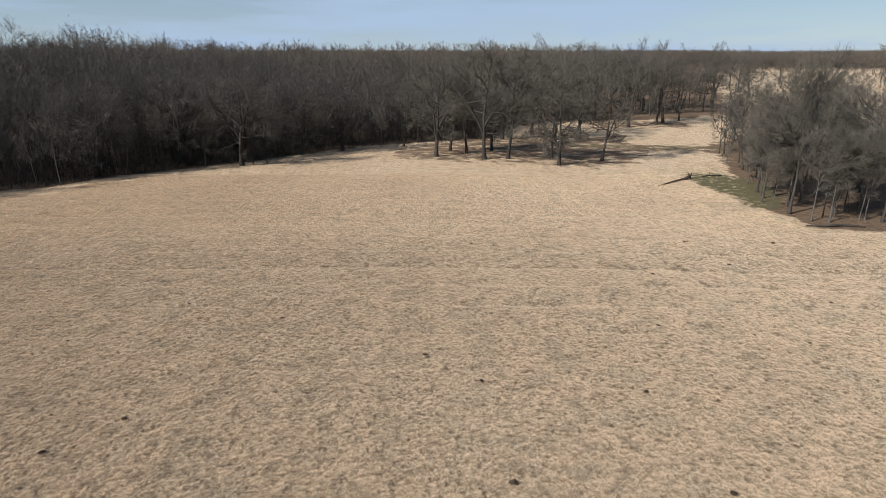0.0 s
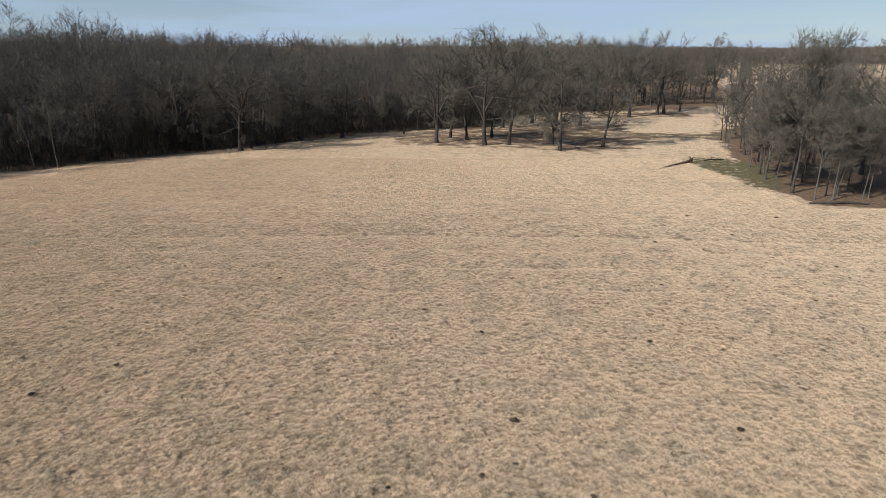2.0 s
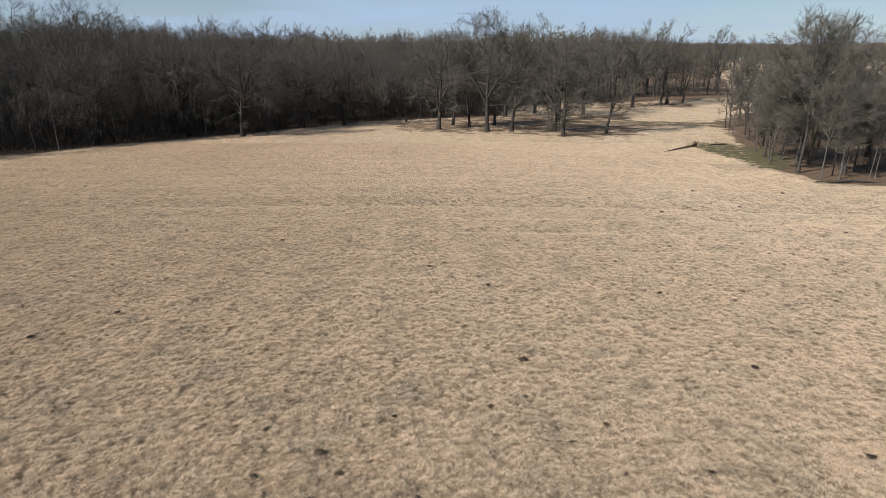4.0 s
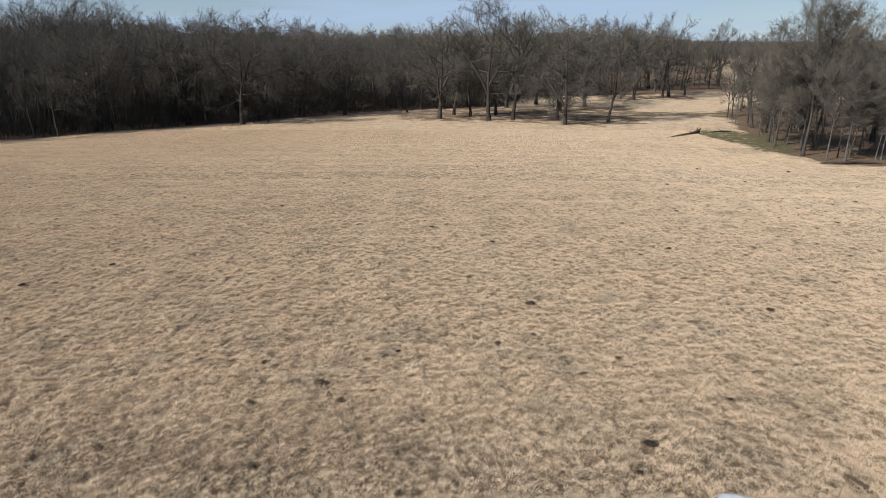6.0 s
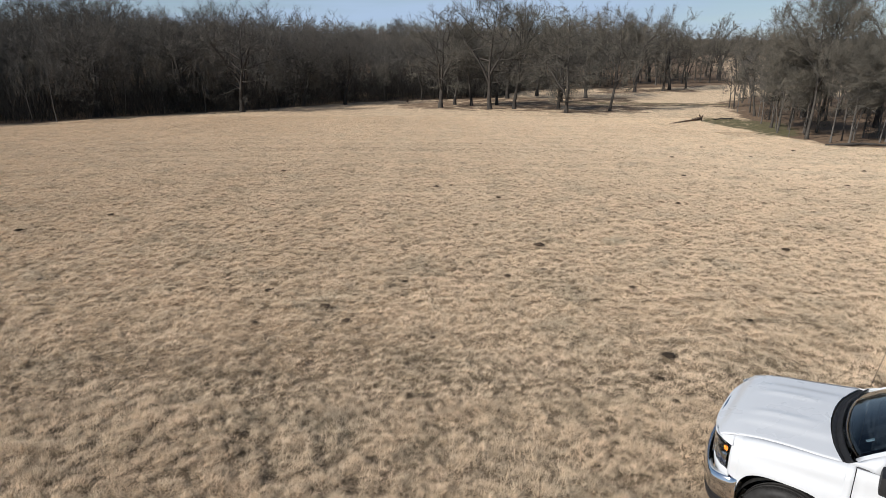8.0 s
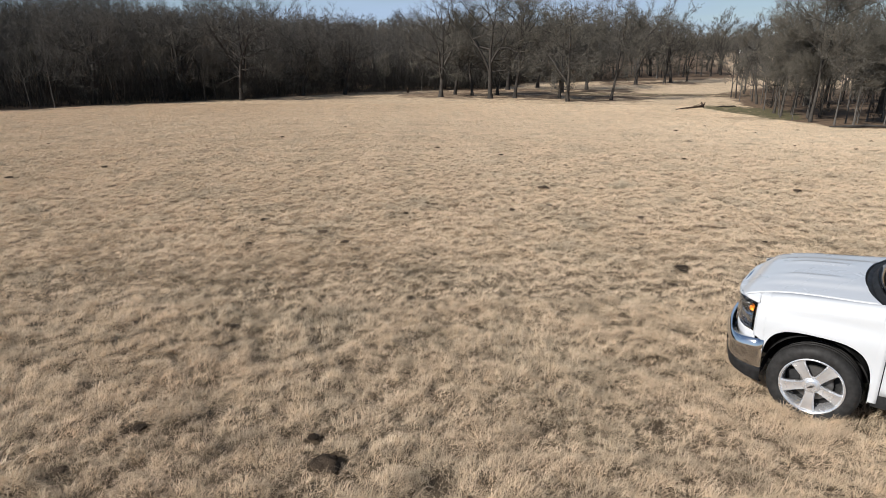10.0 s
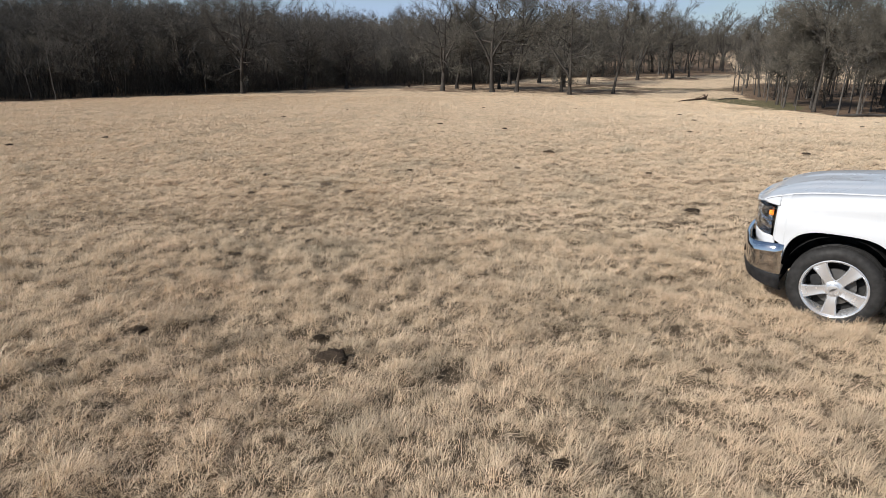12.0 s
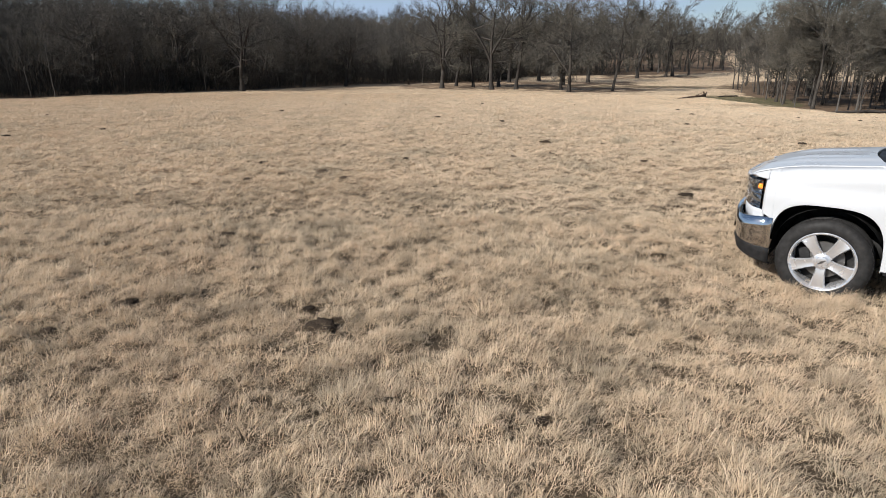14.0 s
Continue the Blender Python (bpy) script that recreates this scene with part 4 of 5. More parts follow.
def build_wheel(at, flip, parent):
    """Wheel with its outer face towards +y (or -y)."""
    wheel = new("wheel")
    wheel.parent = parent
    wheel.matrix_basis = pose(*at, 0, 0, 180 if flip else 0) @ pose(0, 0, 0, 0, 17, 0)
    bm = bmesh.new()
    lathe(bm, [(0.272, -0.02), (0.285, 0.002), (0.30, 0.008), (0.330, 0.012), (0.355, 0.008), (0.378, -0.006), (0.394, -0.024), (0.402, -0.045), (0.404, -0.075), (0.394, -0.078), (0.394, -0.088), (0.405, -0.091),
               (0.405, -0.125), (0.395, -0.128), (0.395, -0.140), (0.405, -0.143), (0.405, -0.18), (0.395, -0.183), (0.395, -0.193), (0.404, -0.196), (0.402, -0.225), (0.394, -0.246), (0.37, -0.27), (0.30, -0.275), (0.268, -0.25)], 64)
    part("tyre", bm, RUBBER, wheel, "black road tyre with grooved tread")
    bm = bmesh.new()
    for k in range(72):
        a = 2 * math.pi * k / 72
        for across, skew in ((-0.050, 0.3), (-0.222, -0.3)):
            slab(bm, (-0.008, -0.022, -0.006), (0.008, 0.022, 0.006))
            bmesh.ops.transform(bm, matrix=Matrix.Rotation(-a, 4, "Y") @ Matrix.Translation((0.398, across, 0)) @ Matrix.Rotation(math.pi / 2, 4, "Y") @ Matrix.Rotation(skew, 4, "Z"), verts=bm.verts[-8:])
    tagged(part("tread_lugs", bm, RUBBER, wheel, rounded=False), kind="stuff")
    rim = bmesh.new()
    lathe(rim, [(0.285, -0.012), (0.284, 0.006), (0.277, 0.011), (0.268, 0.006), (0.258, -0.012), (0.250, -0.04), (0.246, -0.20), (0.262, -0.25), (0.27, -0.25)], 64)
    rim = part("rim", rim, POLISHED, wheel, "polished bright metal rim")
    for k in range(5):
        a = 2 * math.pi * k / 5
        bm = bmesh.new()
        rows = []
        for r, half, face, back in ((0.058, 0.048, -0.016, -0.07), (0.10, 0.044, -0.008, -0.07), (0.16, 0.050, -0.002, -0.066), (0.22, 0.060, 0.0, -0.06), (0.262, 0.072, -0.006, -0.05)):
            rows.append([(r, back, -half * 0.8), (r, face - 0.016, -half), (r, face, -half * 0.80), (r, face - 0.005, -half * 0.2), (r, face - 0.005, half * 0.2), (r, face, half * 0.80), (r, face - 0.016, half), (r, back, half * 0.8)])
        skin(bm, rows, close_u=True, cap=True)
        bmesh.ops.transform(bm, matrix=Matrix.Rotation(a, 4, "Y"), verts=bm.verts)
        part("spoke", bm, POLISHED, rim)
    bm = bmesh.new()
    lathe(bm, [(0.0, 0.012), (0.030, 0.012), (0.046, 0.008), (0.052, 0.0), (0.060, -0.004), (0.074, -0.008), (0.080, -0.018), (0.080, -0.06)], 36)
    cap = part("hub_cap", bm, POLISHED, rim)
    bm = bmesh.new()
    for w, h in ((0.034, 0.006), (0.013, 0.011)):
        slab(bm, (-w, 0.010, -h), (w, 0.015, h), 0.001, Matrix.Rotation(0.35, 4, "Y"))
    part("badge", bm, STEEL, cap)
    bm = bmesh.new()
    lathe(bm, [(0.06, -0.10), (0.175, -0.10), (0.175, -0.125), (0.06, -0.125)], 40)
    part("brake_disc", bm, STEEL, wheel, "dull steel brake disc")
    bm = bmesh.new()
    slab(bm, (0.10, -0.15, 0.03), (0.19, -0.085, 0.14), 0.012)
    part("brake_caliper", bm, BLACK, wheel)
    bm = bmesh.new()
    lathe(bm, [(0.0, -0.16), (0.245, -0.16), (0.246, -0.17)], 36)
    part("wheel_back", bm, LINER, wheel)
    return wheel


# outlines along the truck: x ahead of the front axle, z over the ground
def arch_z(x):
    """The front wheel arch: flat-topped, with rounded corners."""
    u = min(1.0, abs(x - 0.0125) / 0.4625)
    return 0.40 + 0.535 * (1 - u ** 3.6) ** (1 / 3.6) - 0.025 * u * u * (x < 0)


SHOULDER = [(0.80, 1.135), (0.69, 1.195), (0.33, 1.258), (0.0, 1.292), (-0.25, 1.316), (-0.52, 1.350), (-2.95, 1.36)]


def flank_y(x, z, top, roll=0.075):
    """Half width of the body at that place."""
    y = 0.965 - 0.05 * max(0.0, (0.62 - z) / 0.35) ** 2
    y += 0.018 * bell(z, 0.96, 0.13) - 0.012 * bell(z, 1.10, 0.07)
    fall = max(0.0, (z - (top - 0.15)) / 0.15)
    y -= roll * fall ** 2.2
    if x > 0.35:
        y -= 0.16 * ((x - 0.35) / 0.45) ** 2.2
    return y


def build_fender(side, parent):
    rows = []
    xs = [0.572, 0.55, 0.53, 0.51, 0.49, 0.4765] + [0.0125 + 0.4625 * math.cos(math.pi * k / 34) for k in range(1, 34)] + [-0.45, -0.455, -0.485, -0.518]
    for x in xs:
        top = interp(x, SHOULDER)
        low = arch_z(x) if -0.45 <= x <= 0.474 else (0.40 if x < -0.45 else interp(x, [(0.476, 0.755), (0.55, 0.785), (0.735, 0.845)]))
        row = []
        lip = [(low + 0.004, -0.07), (low, -0.018), (low + 0.004, 0.004)]
        for z, inset in lip:
            row.append((x, side * (flank_y(x, z, top) + inset), z))
        for k in range(1, 13):
            z = low + (top - low) * k / 12
            flare = 0.012 * math.exp(-((z - low) / 0.035) ** 2)
            row.append((x, side * (flank_y(x, z, top, 0.96 - hood_half(x)) + flare), z))
        rows.append(row)
    return sheet("fender", rows, PAINT, parent, 0.008)


def hood_front(y):
    return 0.862 - 0.165 * (abs(y) / 0.885) ** 3


def hood_half(x):
    """Half the bonnet's width at x."""
    return 0.885 - 0.055 * ease(-0.45, 0.25, x)


def hood_rear(y):
    return -0.215 - 0.185 * (abs(y) / 0.885) ** 2.2


def hood_z(x, y):
    edge = interp(x, SHOULDER)
    a = abs(y) / 0.885
    z = edge + 0.022 * (1 - a ** 2.4) * (0.5 + 0.5 * ease(0.9, 0.2, x))
    z += 0.014 * ease(0.60, 0.47, abs(y)) * ease(0.78, 0.35, x)                 # raised centre
    z += 0.012 * bell(abs(y), 0.27, 0.05) * ease(0.62, 0.35, x) * ease(-0.22, 0.1, x)     # two creases
    z -= 0.055 * ease(hood_front(y) - 0.40, hood_front(y) + 0.10, x) ** 2 * (1 - 0.35 * a)
    return z


def build_hood(parent):
    rows = []
    for i in range(41):
        y = -0.884 + 1.768 * i / 40
        f, r = hood_front(y), hood_rear(y)
        at = lambda x: y * hood_half(x) / 0.885
        row = [(f - 0.03, at(f), hood_z(f, y) - 0.06), (f + 0.004, at(f), hood_z(f, y) - 0.022)]
        row += [(x, at(x), hood_z(x, at(x))) for x in (f + (r - f) * k / 28 for k in range(29))]
        row += [(r - 0.004, at(r), hood_z(r, y) - 0.02)]
        rows.append(row)
    hood = sheet("hood", rows, PAINT, parent, 0.008, "white bonnet with two raised creases")
    for side in (-1, 1):
        # thin dark line added for the reflection that runs along the crease
        bm = bmesh.new()
        pipe(bm, [(0.55 - 0.32 * k / 8, side * (0.20 + 0.02 * k / 8), hood_z(0.55 - 0.32 * k / 8, 0.2) + 0.001) for k in range(9)], 0.0035, 6)
        part("crease_reflection", bm, STEEL, hood)
    return hood


def build_bumper(parent):
    plan_line = [(0.462, 0.968), (0.53, 0.970), (0.60, 0.968), (0.66, 0.955), (0.715, 0.93), (0.76, 0.885), (0.80, 0.815)]
    plan_line += [(0.942 - 0.142 * (y / 0.815) ** 2, y) for y in (0.7, 0.55, 0.4, 0.2, 0.0)]
    plan_line += [(x, -y) for x, y in plan_line[-2::-1]]
    chrome, black = [], []
    for i, (x, y) in enumerate(plan_line):
        k = interp(x, [(0.46, 0.0), (0.62, 0.35), (0.82, 1.0)])
        top = 0.764 - 0.025 * k
        low = 0.445 + 0.05 * k
        n = Vector((x - 0.25, y * 0.9, 0)).normalized()
        at = lambda out, z: (x + n.x * out, y + n.y * out, z)
        chrome.append([at(-0.06, top - 0.004), at(-0.012, top), at(-0.002, top - 0.008), at(0.018, top - 0.055), at(0.022, top - 0.075), at(0.014, top - 0.088), at(0.004, (top + low) / 2), at(-0.008, low + 0.03), at(-0.020, low), at(-0.06, low - 0.004)])
        base = 0.285 + 0.09 * k
        black.append([at(-0.05, low - 0.002), at(-0.014, low - 0.004), at(-0.012, low - 0.04), at(-0.022, low - 0.07), at(-0.03, base + 0.02), at(-0.055, base), at(-0.09, base)])
    bumper = sheet("bumper", chrome, CHROME, parent, 0.008, "chrome front bumper wrapped round the corners")
    sheet("valance", black, BLACK, bumper, 0.008, "black plastic lower valance")
    for side in (1, -1):
        bm = bmesh.new()
        slab(bm, (0.80, side * 0.60 - 0.07, 0.56), (0.862, side * 0.60 + 0.07, 0.66), 0.012)
        part("fog_lamp", bm, CLEAR, bumper)
    return bumper


def build_headlight(side, parent):
    """Wrap-round lamp: bright bezel, amber marker, projector and lower reflector."""
    def face(u, v, out=0.0):
        # u: 0 at the fender edge, 1 at the grille; v: 0 at the bottom, 1 at the top
        y = 0.930 - 0.285 * u ** 1.35
        x = interp(y, [(0.60, 0.795), (0.70, 0.765), (0.80, 0.722), (0.875, 0.665), (0.930, 0.575)])
        z = (0.822 + 0.03 * u) + v * (0.308 - 0.01 * u)
        n = Vector((0.75, 0.55 + 0.3 * (1 - u), 0)).normalized()
        return (x + out * n.x + 0.012 * v * u, side * (y + out * n.y), z)
    bm = bmesh.new()
    skin(bm, [[face(u / 10, v / 10, -0.075) for u in range(11)] for v in range(11)])
    lamp = part("headlight", bm, REFLECTOR, parent, "clear wrap-round headlamp with amber marker")
    # bezel round the outline
    outline = [(u / 10, 1.0) for u in range(11)] + [(1.0, v / 10) for v in range(9, -1, -1)] + [(u / 10, 0.0) for u in range(9, -1, -1)] + [(0.0, v / 10) for v in range(1, 10)]
    bm = bmesh.new()
    rows = [[face(u, v, 0.003), face(u * 0.90 + 0.05, v * 0.90 + 0.05, 0.0), face(u * 0.90 + 0.05, v * 0.90 + 0.05, -0.07)] for u, v in outline]
    rows.append(rows[0])
    skin(bm, rows)
    part("bezel", bm, SATIN, lamp)
    # bright brow that sweeps between the upper and the lower lamp
    bm = bmesh.new()
    rows = []
    for k in range(13):
        u = 0.02 + 0.96 * k / 12
        mid = 0.52 - 0.08 * math.sin(u * math.pi) + 0.06 * ease(0.35, 0.75, u)
        rows.append([face(u, mid + 0.055, -0.07), face(u, mid + 0.05, -0.014), face(u, mid, -0.006), face(u, mid - 0.05, -0.016), face(u, mid - 0.055, -0.07)])
    skin(bm, rows)
    part("brow", bm, SATIN, lamp)
    # painted strips above and below the lamp
    nose, chin = [], []
    for u in range(-1, 15):
        x, y, z = face(max(u, 0) / 14, 1.0)
        x -= 0.02 * (u < 0)
        hy = min(abs(y), 0.828)
        hx = min(x, hood_front(hy) - 0.004)
        a, c = Vector((x, y, z)), Vector((hx, side * hy, hood_z(hx, hy) - 0.011))
        m = (a + c) / 2 + Vector((0.006, side * 0.012, 0.001))
        nose.append([a, m, c, c - Vector((0.02, side * 0.03, 0.004))])
        x, y, z = face(max(u, 0) / 14, 0.0)
        x -= 0.02 * (u < 0)
        chin.append([(x, y, z), (x + 0.002, y, z - 0.03), (x - 0.002, y, z - 0.075), (x - 0.012, y, z - 0.14)])
    sheet("nose_strip", nose, PAINT, lamp, 0.006)
    sheet("chin_strip", chin, PAINT, lamp, 0.006)
    bm = bmesh.new()
    skin(bm, [[face(0.09 + 0.19 * u / 4, 0.62 + 0.15 * v / 3, -0.016) for u in range(5)] for v in range(4)])
    skin(bm, [[face(0.28, 0.62 + 0.15 * v / 3, -0.016 - 0.05 * d) for d in range(2)] for v in range(4)])
    part("marker", bm, AMBER, lamp, "orange side marker")
    bm = bmesh.new()
    c = Vector(face(0.52, 0.72, -0.045))
    bmesh.ops.create_uvsphere(bm, u_segments=16, v_segments=10, radius=0.046, matrix=Matrix.Translation(c))
    part("projector", bm, BLACK, lamp, "dark round projector lens")
    for v0, v1, u0 in ((0.12, 0.38, 0.10), (0.05, 0.09, 0.05)):
        bm = bmesh.new()
        skin(bm, [[face(u0 + (0.9 - u0) * u / 8, v0 + (v1 - v0) * v / 3, -0.035 + 0.012 * math.sin(math.pi * v / 3)) for u in range(9)] for v in range(4)])
        part("reflector", bm, SATIN, lamp)
    glass = sheet("lens", [[face(0.02 + 0.96 * u / 10, 0.02 + 0.96 * v / 8, 0.004 + 0.006 * math.sin(math.pi * v / 8)) for u in range(11)] for v in range(9)], CLEAR, lamp, 0.003)
    glass.visible_shadow = False
    return lamp


def build_grille(parent):
    bm = bmesh.new()
    slab(bm, (0.70, -0.63, 0.80), (0.765, 0.63, 1.10), 0.02)
    grille = part("grille", bm, BLACK, parent, "black mesh grille with chrome bars")
    for z, h in ((1.085, 0.028), (0.99, 0.022), (0.90, 0.022), (0.822, 0.028)):
        rows = []
        for k in range(17):
            y = -0.63 + 1.26 * k / 16
            x = 0.855 - 0.05 * (abs(y) / 0.63) ** 2
            rows.append([(x - 0.08, y, z + h), (x - 0.008, y, z + h), (x, y, z + h * 0.5), (x, y, z - h * 0.5), (x - 0.008, y, z - h), (x - 0.08, y, z - h)])
        bm = bmesh.new()
        skin(bm, rows, close_u=True, cap=True)
        part("grille_bar", bm, CHROME, grille)
    return grille


def build_cowl(parent):
    rows = []
    for i in range(33):
        y = -0.885 + 1.77 * i / 32
        r = hood_rear(y)
        row = []
        for k in range(7):
            x = r - 0.012 - (0.105 - 0.02 * (abs(y) / 0.885) ** 2) * k / 6
            z = hood_z(r, y) - 0.024 + 0.012 * math.sin(k * 1.6) + (0.05 * (k / 6) ** 2)
            row.append((x, y, z))
        rows.append(row)
    cowl = sheet("cowl", rows, BLACK, parent, 0.01, "black plastic cowl below the windscreen")
    for y0, y1 in ((0.62, -0.05), (-0.12, -0.72)):
        bm = bmesh.new()
        pts = []
        for k in range(9):
            y = y0 + (y1 - y0) * k / 8
            pts.append((hood_rear(y) - 0.15 - 0.02 * math.sin(k / 8 * 3), y, hood_z(hood_rear(y), y) + 0.05 + 0.018 * math.sin(k / 8 * 3)))
        pipe(bm, pts, 0.011, 6)
        part("wiper", bm, BLACK, cowl)
    bm = bmesh.new()
    pipe(bm, [(-0.50, -0.90, 1.36), (-0.52, -0.90, 1.52), (-0.60, -0.905, 2.05)], 0.003, 5)
    part("aerial", bm, BLACK, cowl, "thin black whip aerial")
    return cowl


ROOF_Z, CAB_BACK = 1.945, -2.93


def screen(u, v, out=0.0):
    """Windscreen: u across from -1 to 1, v up from 0 to 1."""
    half = 0.845 - 0.155 * v
    y = u * half
    x0 = -0.325 - 0.20 * abs(u) ** 2.4
    x1 = -1.26 - 0.07 * abs(u) ** 2.2
    x = x0 + (x1 - x0) * v + 0.02 * math.sin(math.pi * v)
    z0 = 1.392 - 0.03 * abs(u) ** 2
    z = z0 + (ROOF_Z - 0.03 - 0.055 * abs(u) ** 2.5 - z0) * v ** 0.94
    return (x + out * 0.6, y, z + out * 0.8)


def build_cab(parent):
    glass = sheet("windscreen", [[screen(-0.965 + 1.93 * i / 24, 0.0 + 0.99 * k / 12) for k in range(13)] for i in range(25)], GLASS, parent, 0.005, "dark tinted windscreen")
    glass.visible_shadow = False
    bm = bmesh.new()
    c = [Vector(screen(0.68 + du, 0.165 + dv, -0.008)) for du, dv in ((0, 0), (0.05, 0), (0.05, 0.075), (0, 0.075))]
    bm.faces.new([bm.verts.new(p) for p in c])
    sticker = part("sticker", bm, PAPER, glass, "small pale square sticker")
    sticker.modifiers.new("thickness", "SOLIDIFY").thickness = 0.001
    for side in (-1, 1):
        rows = []
        for k in range(13):
            v = k / 12
            a, b = Vector(screen(side * 0.955, v, 0.004)), Vector(screen(side * 1.0, v))
            o = Vector((-0.075, side * 0.045, -0.02))
            rows.append([a - Vector((0, 0, 0.02)), a, b + Vector((0, side * 0.012, 0)), b + o, b + o - Vector((0.03, side * 0.03, 0.0))])
        sheet("windscreen_pillar", rows, PAINT, parent, 0.01)
        # the body's corner between bonnet, door and pillar
        corner = []
        for k in range(6):
            foot = Vector((-0.455 - 0.05 * k, side * (0.89 + 0.008 * k), 1.346))
            head = Vector(screen(side * 1.0, 0.062 * k)) + Vector((0.01, side * 0.02, 0.0))
            corner.append([foot, foot.lerp(head, 0.5) + Vector((0, side * 0.012, 0.008)), head])
        sheet("pillar_foot", corner, PAINT, parent, 0.01)
    # roof
    rows = []
    for i in range(17):
        y = -0.70 + 1.40 * i / 16
        a = abs(y) / 0.70
        row = []
        for k in range(15):
            f = k / 14
            x = -1.235 - 0.06 * a ** 2 + (CAB_BACK + 0.10 + 1.235) * f
            row.append((x, y, ROOF_Z - 0.085 * a ** 3 + 0.025 * math.sin(math.pi * f) - 0.05 * f ** 4 - 0.03 * (1 - f) ** 8))
        rows.append(row)
    sheet("roof", rows, PAINT, parent, 0.014)
    # doors: sill to belt, then a window frame
    for side in (-1, 1):
        for name, xa, xb in (("front_door", -0.526, -1.66), ("rear_door", -1.672, -2.60)):
            rows = []
            for i in range(13):
                x = xa + (xb - xa) * i / 12
                row = []
                for k in range(13):
                    z = 0.50 + (1.352 - 0.50) * k / 12
                    row.append((x, side * flank_y(-1.0, z, 1.42), z))
                rows.append(row)
            door = sheet(name, rows, PAINT, parent, 0.02)
            sheet("door_trim", [[(x, y - side * 0.035, z) for x, y, z in row] for row in rows], CABIN, door, 0.02, "dark cloth inside of the door")
            inner = (xa if name == "rear_door" else -0.70, xb)
            rows = []
            for i in range(11):
                x = inner[0] + (inner[1] - inner[0]) * i / 10
                lift = 1.0 if name == "rear_door" else ease(-0.62, -1.30, x)
                row = []
                for k in range(7):
                    z = 1.352 + (0.50 * lift + 0.012) * k / 6
                    row.append((x, side * (0.905 - 0.22 * ((z - 1.352) / 0.5) ** 1.1), z))
                rows.append(row)
            pane = sheet("side_window", rows, GLASS, door, 0.005)
            pane.visible_shadow = False
            bm = bmesh.new()
            pipe(bm, [(xb + 0.24, side * 0.972, 1.16), (xb + 0.22, side * 1.005, 1.165), (xb + 0.08, side * 1.005, 1.165), (xb + 0.06, side * 0.972, 1.16)], 0.014, 8)
            part("door_handle", bm, CHROME, door)
            bm = bmesh.new()
            slab(bm, (xb + 0.02, side * 0.905 - 0.012, 1.352), (xa - (0.25 if name == "front_door" else 0.02), side * 0.905 + 0.012, 1.372), 0.006)
            part("belt_trim", bm, BLACK, door)
        rows = []
        for k in range(15):
            v = k / 14
            x = -0.66 - 0.62 * ease(0, 0.42, v) - (1.62 * max(0, (v - 0.42)) / 0.58)
            z = 1.37 + 0.515 * ease(0, 0.42, v) - 0.03 * max(0, v - 0.7)
            y = 0.895 - 0.215 * ((z - 1.37) / 0.5)
            rows.append([(x, side * (y - 0.03), z - 0.03), (x, side * y, z - 0.03), (x, side * (y - 0.002), z + 0.01), (x - 0.01, side * (y - 0.035), z + 0.035)])
        sheet("roof_rail", rows, PAINT, parent, 0.01)
        for x in (-1.666, -2.62):
            bm = bmesh.new()
            skin(bm, [[(x + dx, side * (0.907 - 0.22 * f + dy), 1.35 + 0.52 * f) for dx, dy in ((-0.045, 0.004), (0.045, 0.004), (0.045, -0.03), (-0.045, -0.03))] for f in (0, 0.5, 1.0)], close_u=True, cap=True)
            part("door_pillar", bm, BLACK if x > -2 else PAINT, parent)
        rows = [[(x, side * flank_y(-1.0, z, 1.42), z) for z in [0.50 + 0.852 * k / 8 for k in range(9)]] for x in (-2.612, -2.70, -2.80, CAB_BACK)]
        sheet("cab_corner", rows, PAINT, parent, 0.02)
        bm = bmesh.new()
        slab(bm, (-2.9, side * 0.90 - 0.05, 0.36), (-0.47, side * 0.90 + 0.05, 0.50), 0.03)
        part("rocker_panel", bm, BLACK, parent)
        # mirror
        bm = bmesh.new()
        slab(bm, (-0.86, side * 1.10 - 0.115, 1.30), (-0.70, side * 1.10 + 0.115, 1.50), 0.045)
        mirror = part("mirror", bm, BLACK, parent, "black door mirror")
        bm = bmesh.new()
        slab(bm, (-0.80, side * 0.975 - 0.06, 1.345), (-0.73, side * 0.975 + 0.06, 1.40), 0.012)
        part("mirror_arm", bm, BLACK, mirror)
        bm = bmesh.new()
        slab(bm, (-0.866, side * 1.10 - 0.09, 1.325), (-0.860, side * 1.10 + 0.09, 1.475), 0.002)
        part("mirror_glass", bm, CHROME, mirror)
    bm = bmesh.new()
    slab(bm, (CAB_BACK, -0.90, 0.5), (CAB_BACK + 0.03, 0.90, 1.36), 0.01)
    part("cab_back", bm, PAINT, parent)
    pane = sheet("rear_window", [[(CAB_BACK + 0.03 + 0.10 * k / 4, y, 1.36 + 0.52 * k / 4) for k in range(5)] for y in np.linspace(-0.80, 0.80, 9)], GLASS, parent, 0.005)
    pane.visible_shadow = False
    # inside the cab
    bm = bmesh.new()
    slab(bm, (-1.05, -0.80, 1.00), (-0.62, 0.80, 1.36), 0.06)
    part("dashboard", bm, CABIN, parent)
    bm = bmesh.new()
    slab(bm, (CAB_BACK + 0.03, -0.88, 0.46), (-0.50, 0.88, 0.52))
    part("cab_floor", bm, CABIN, parent)
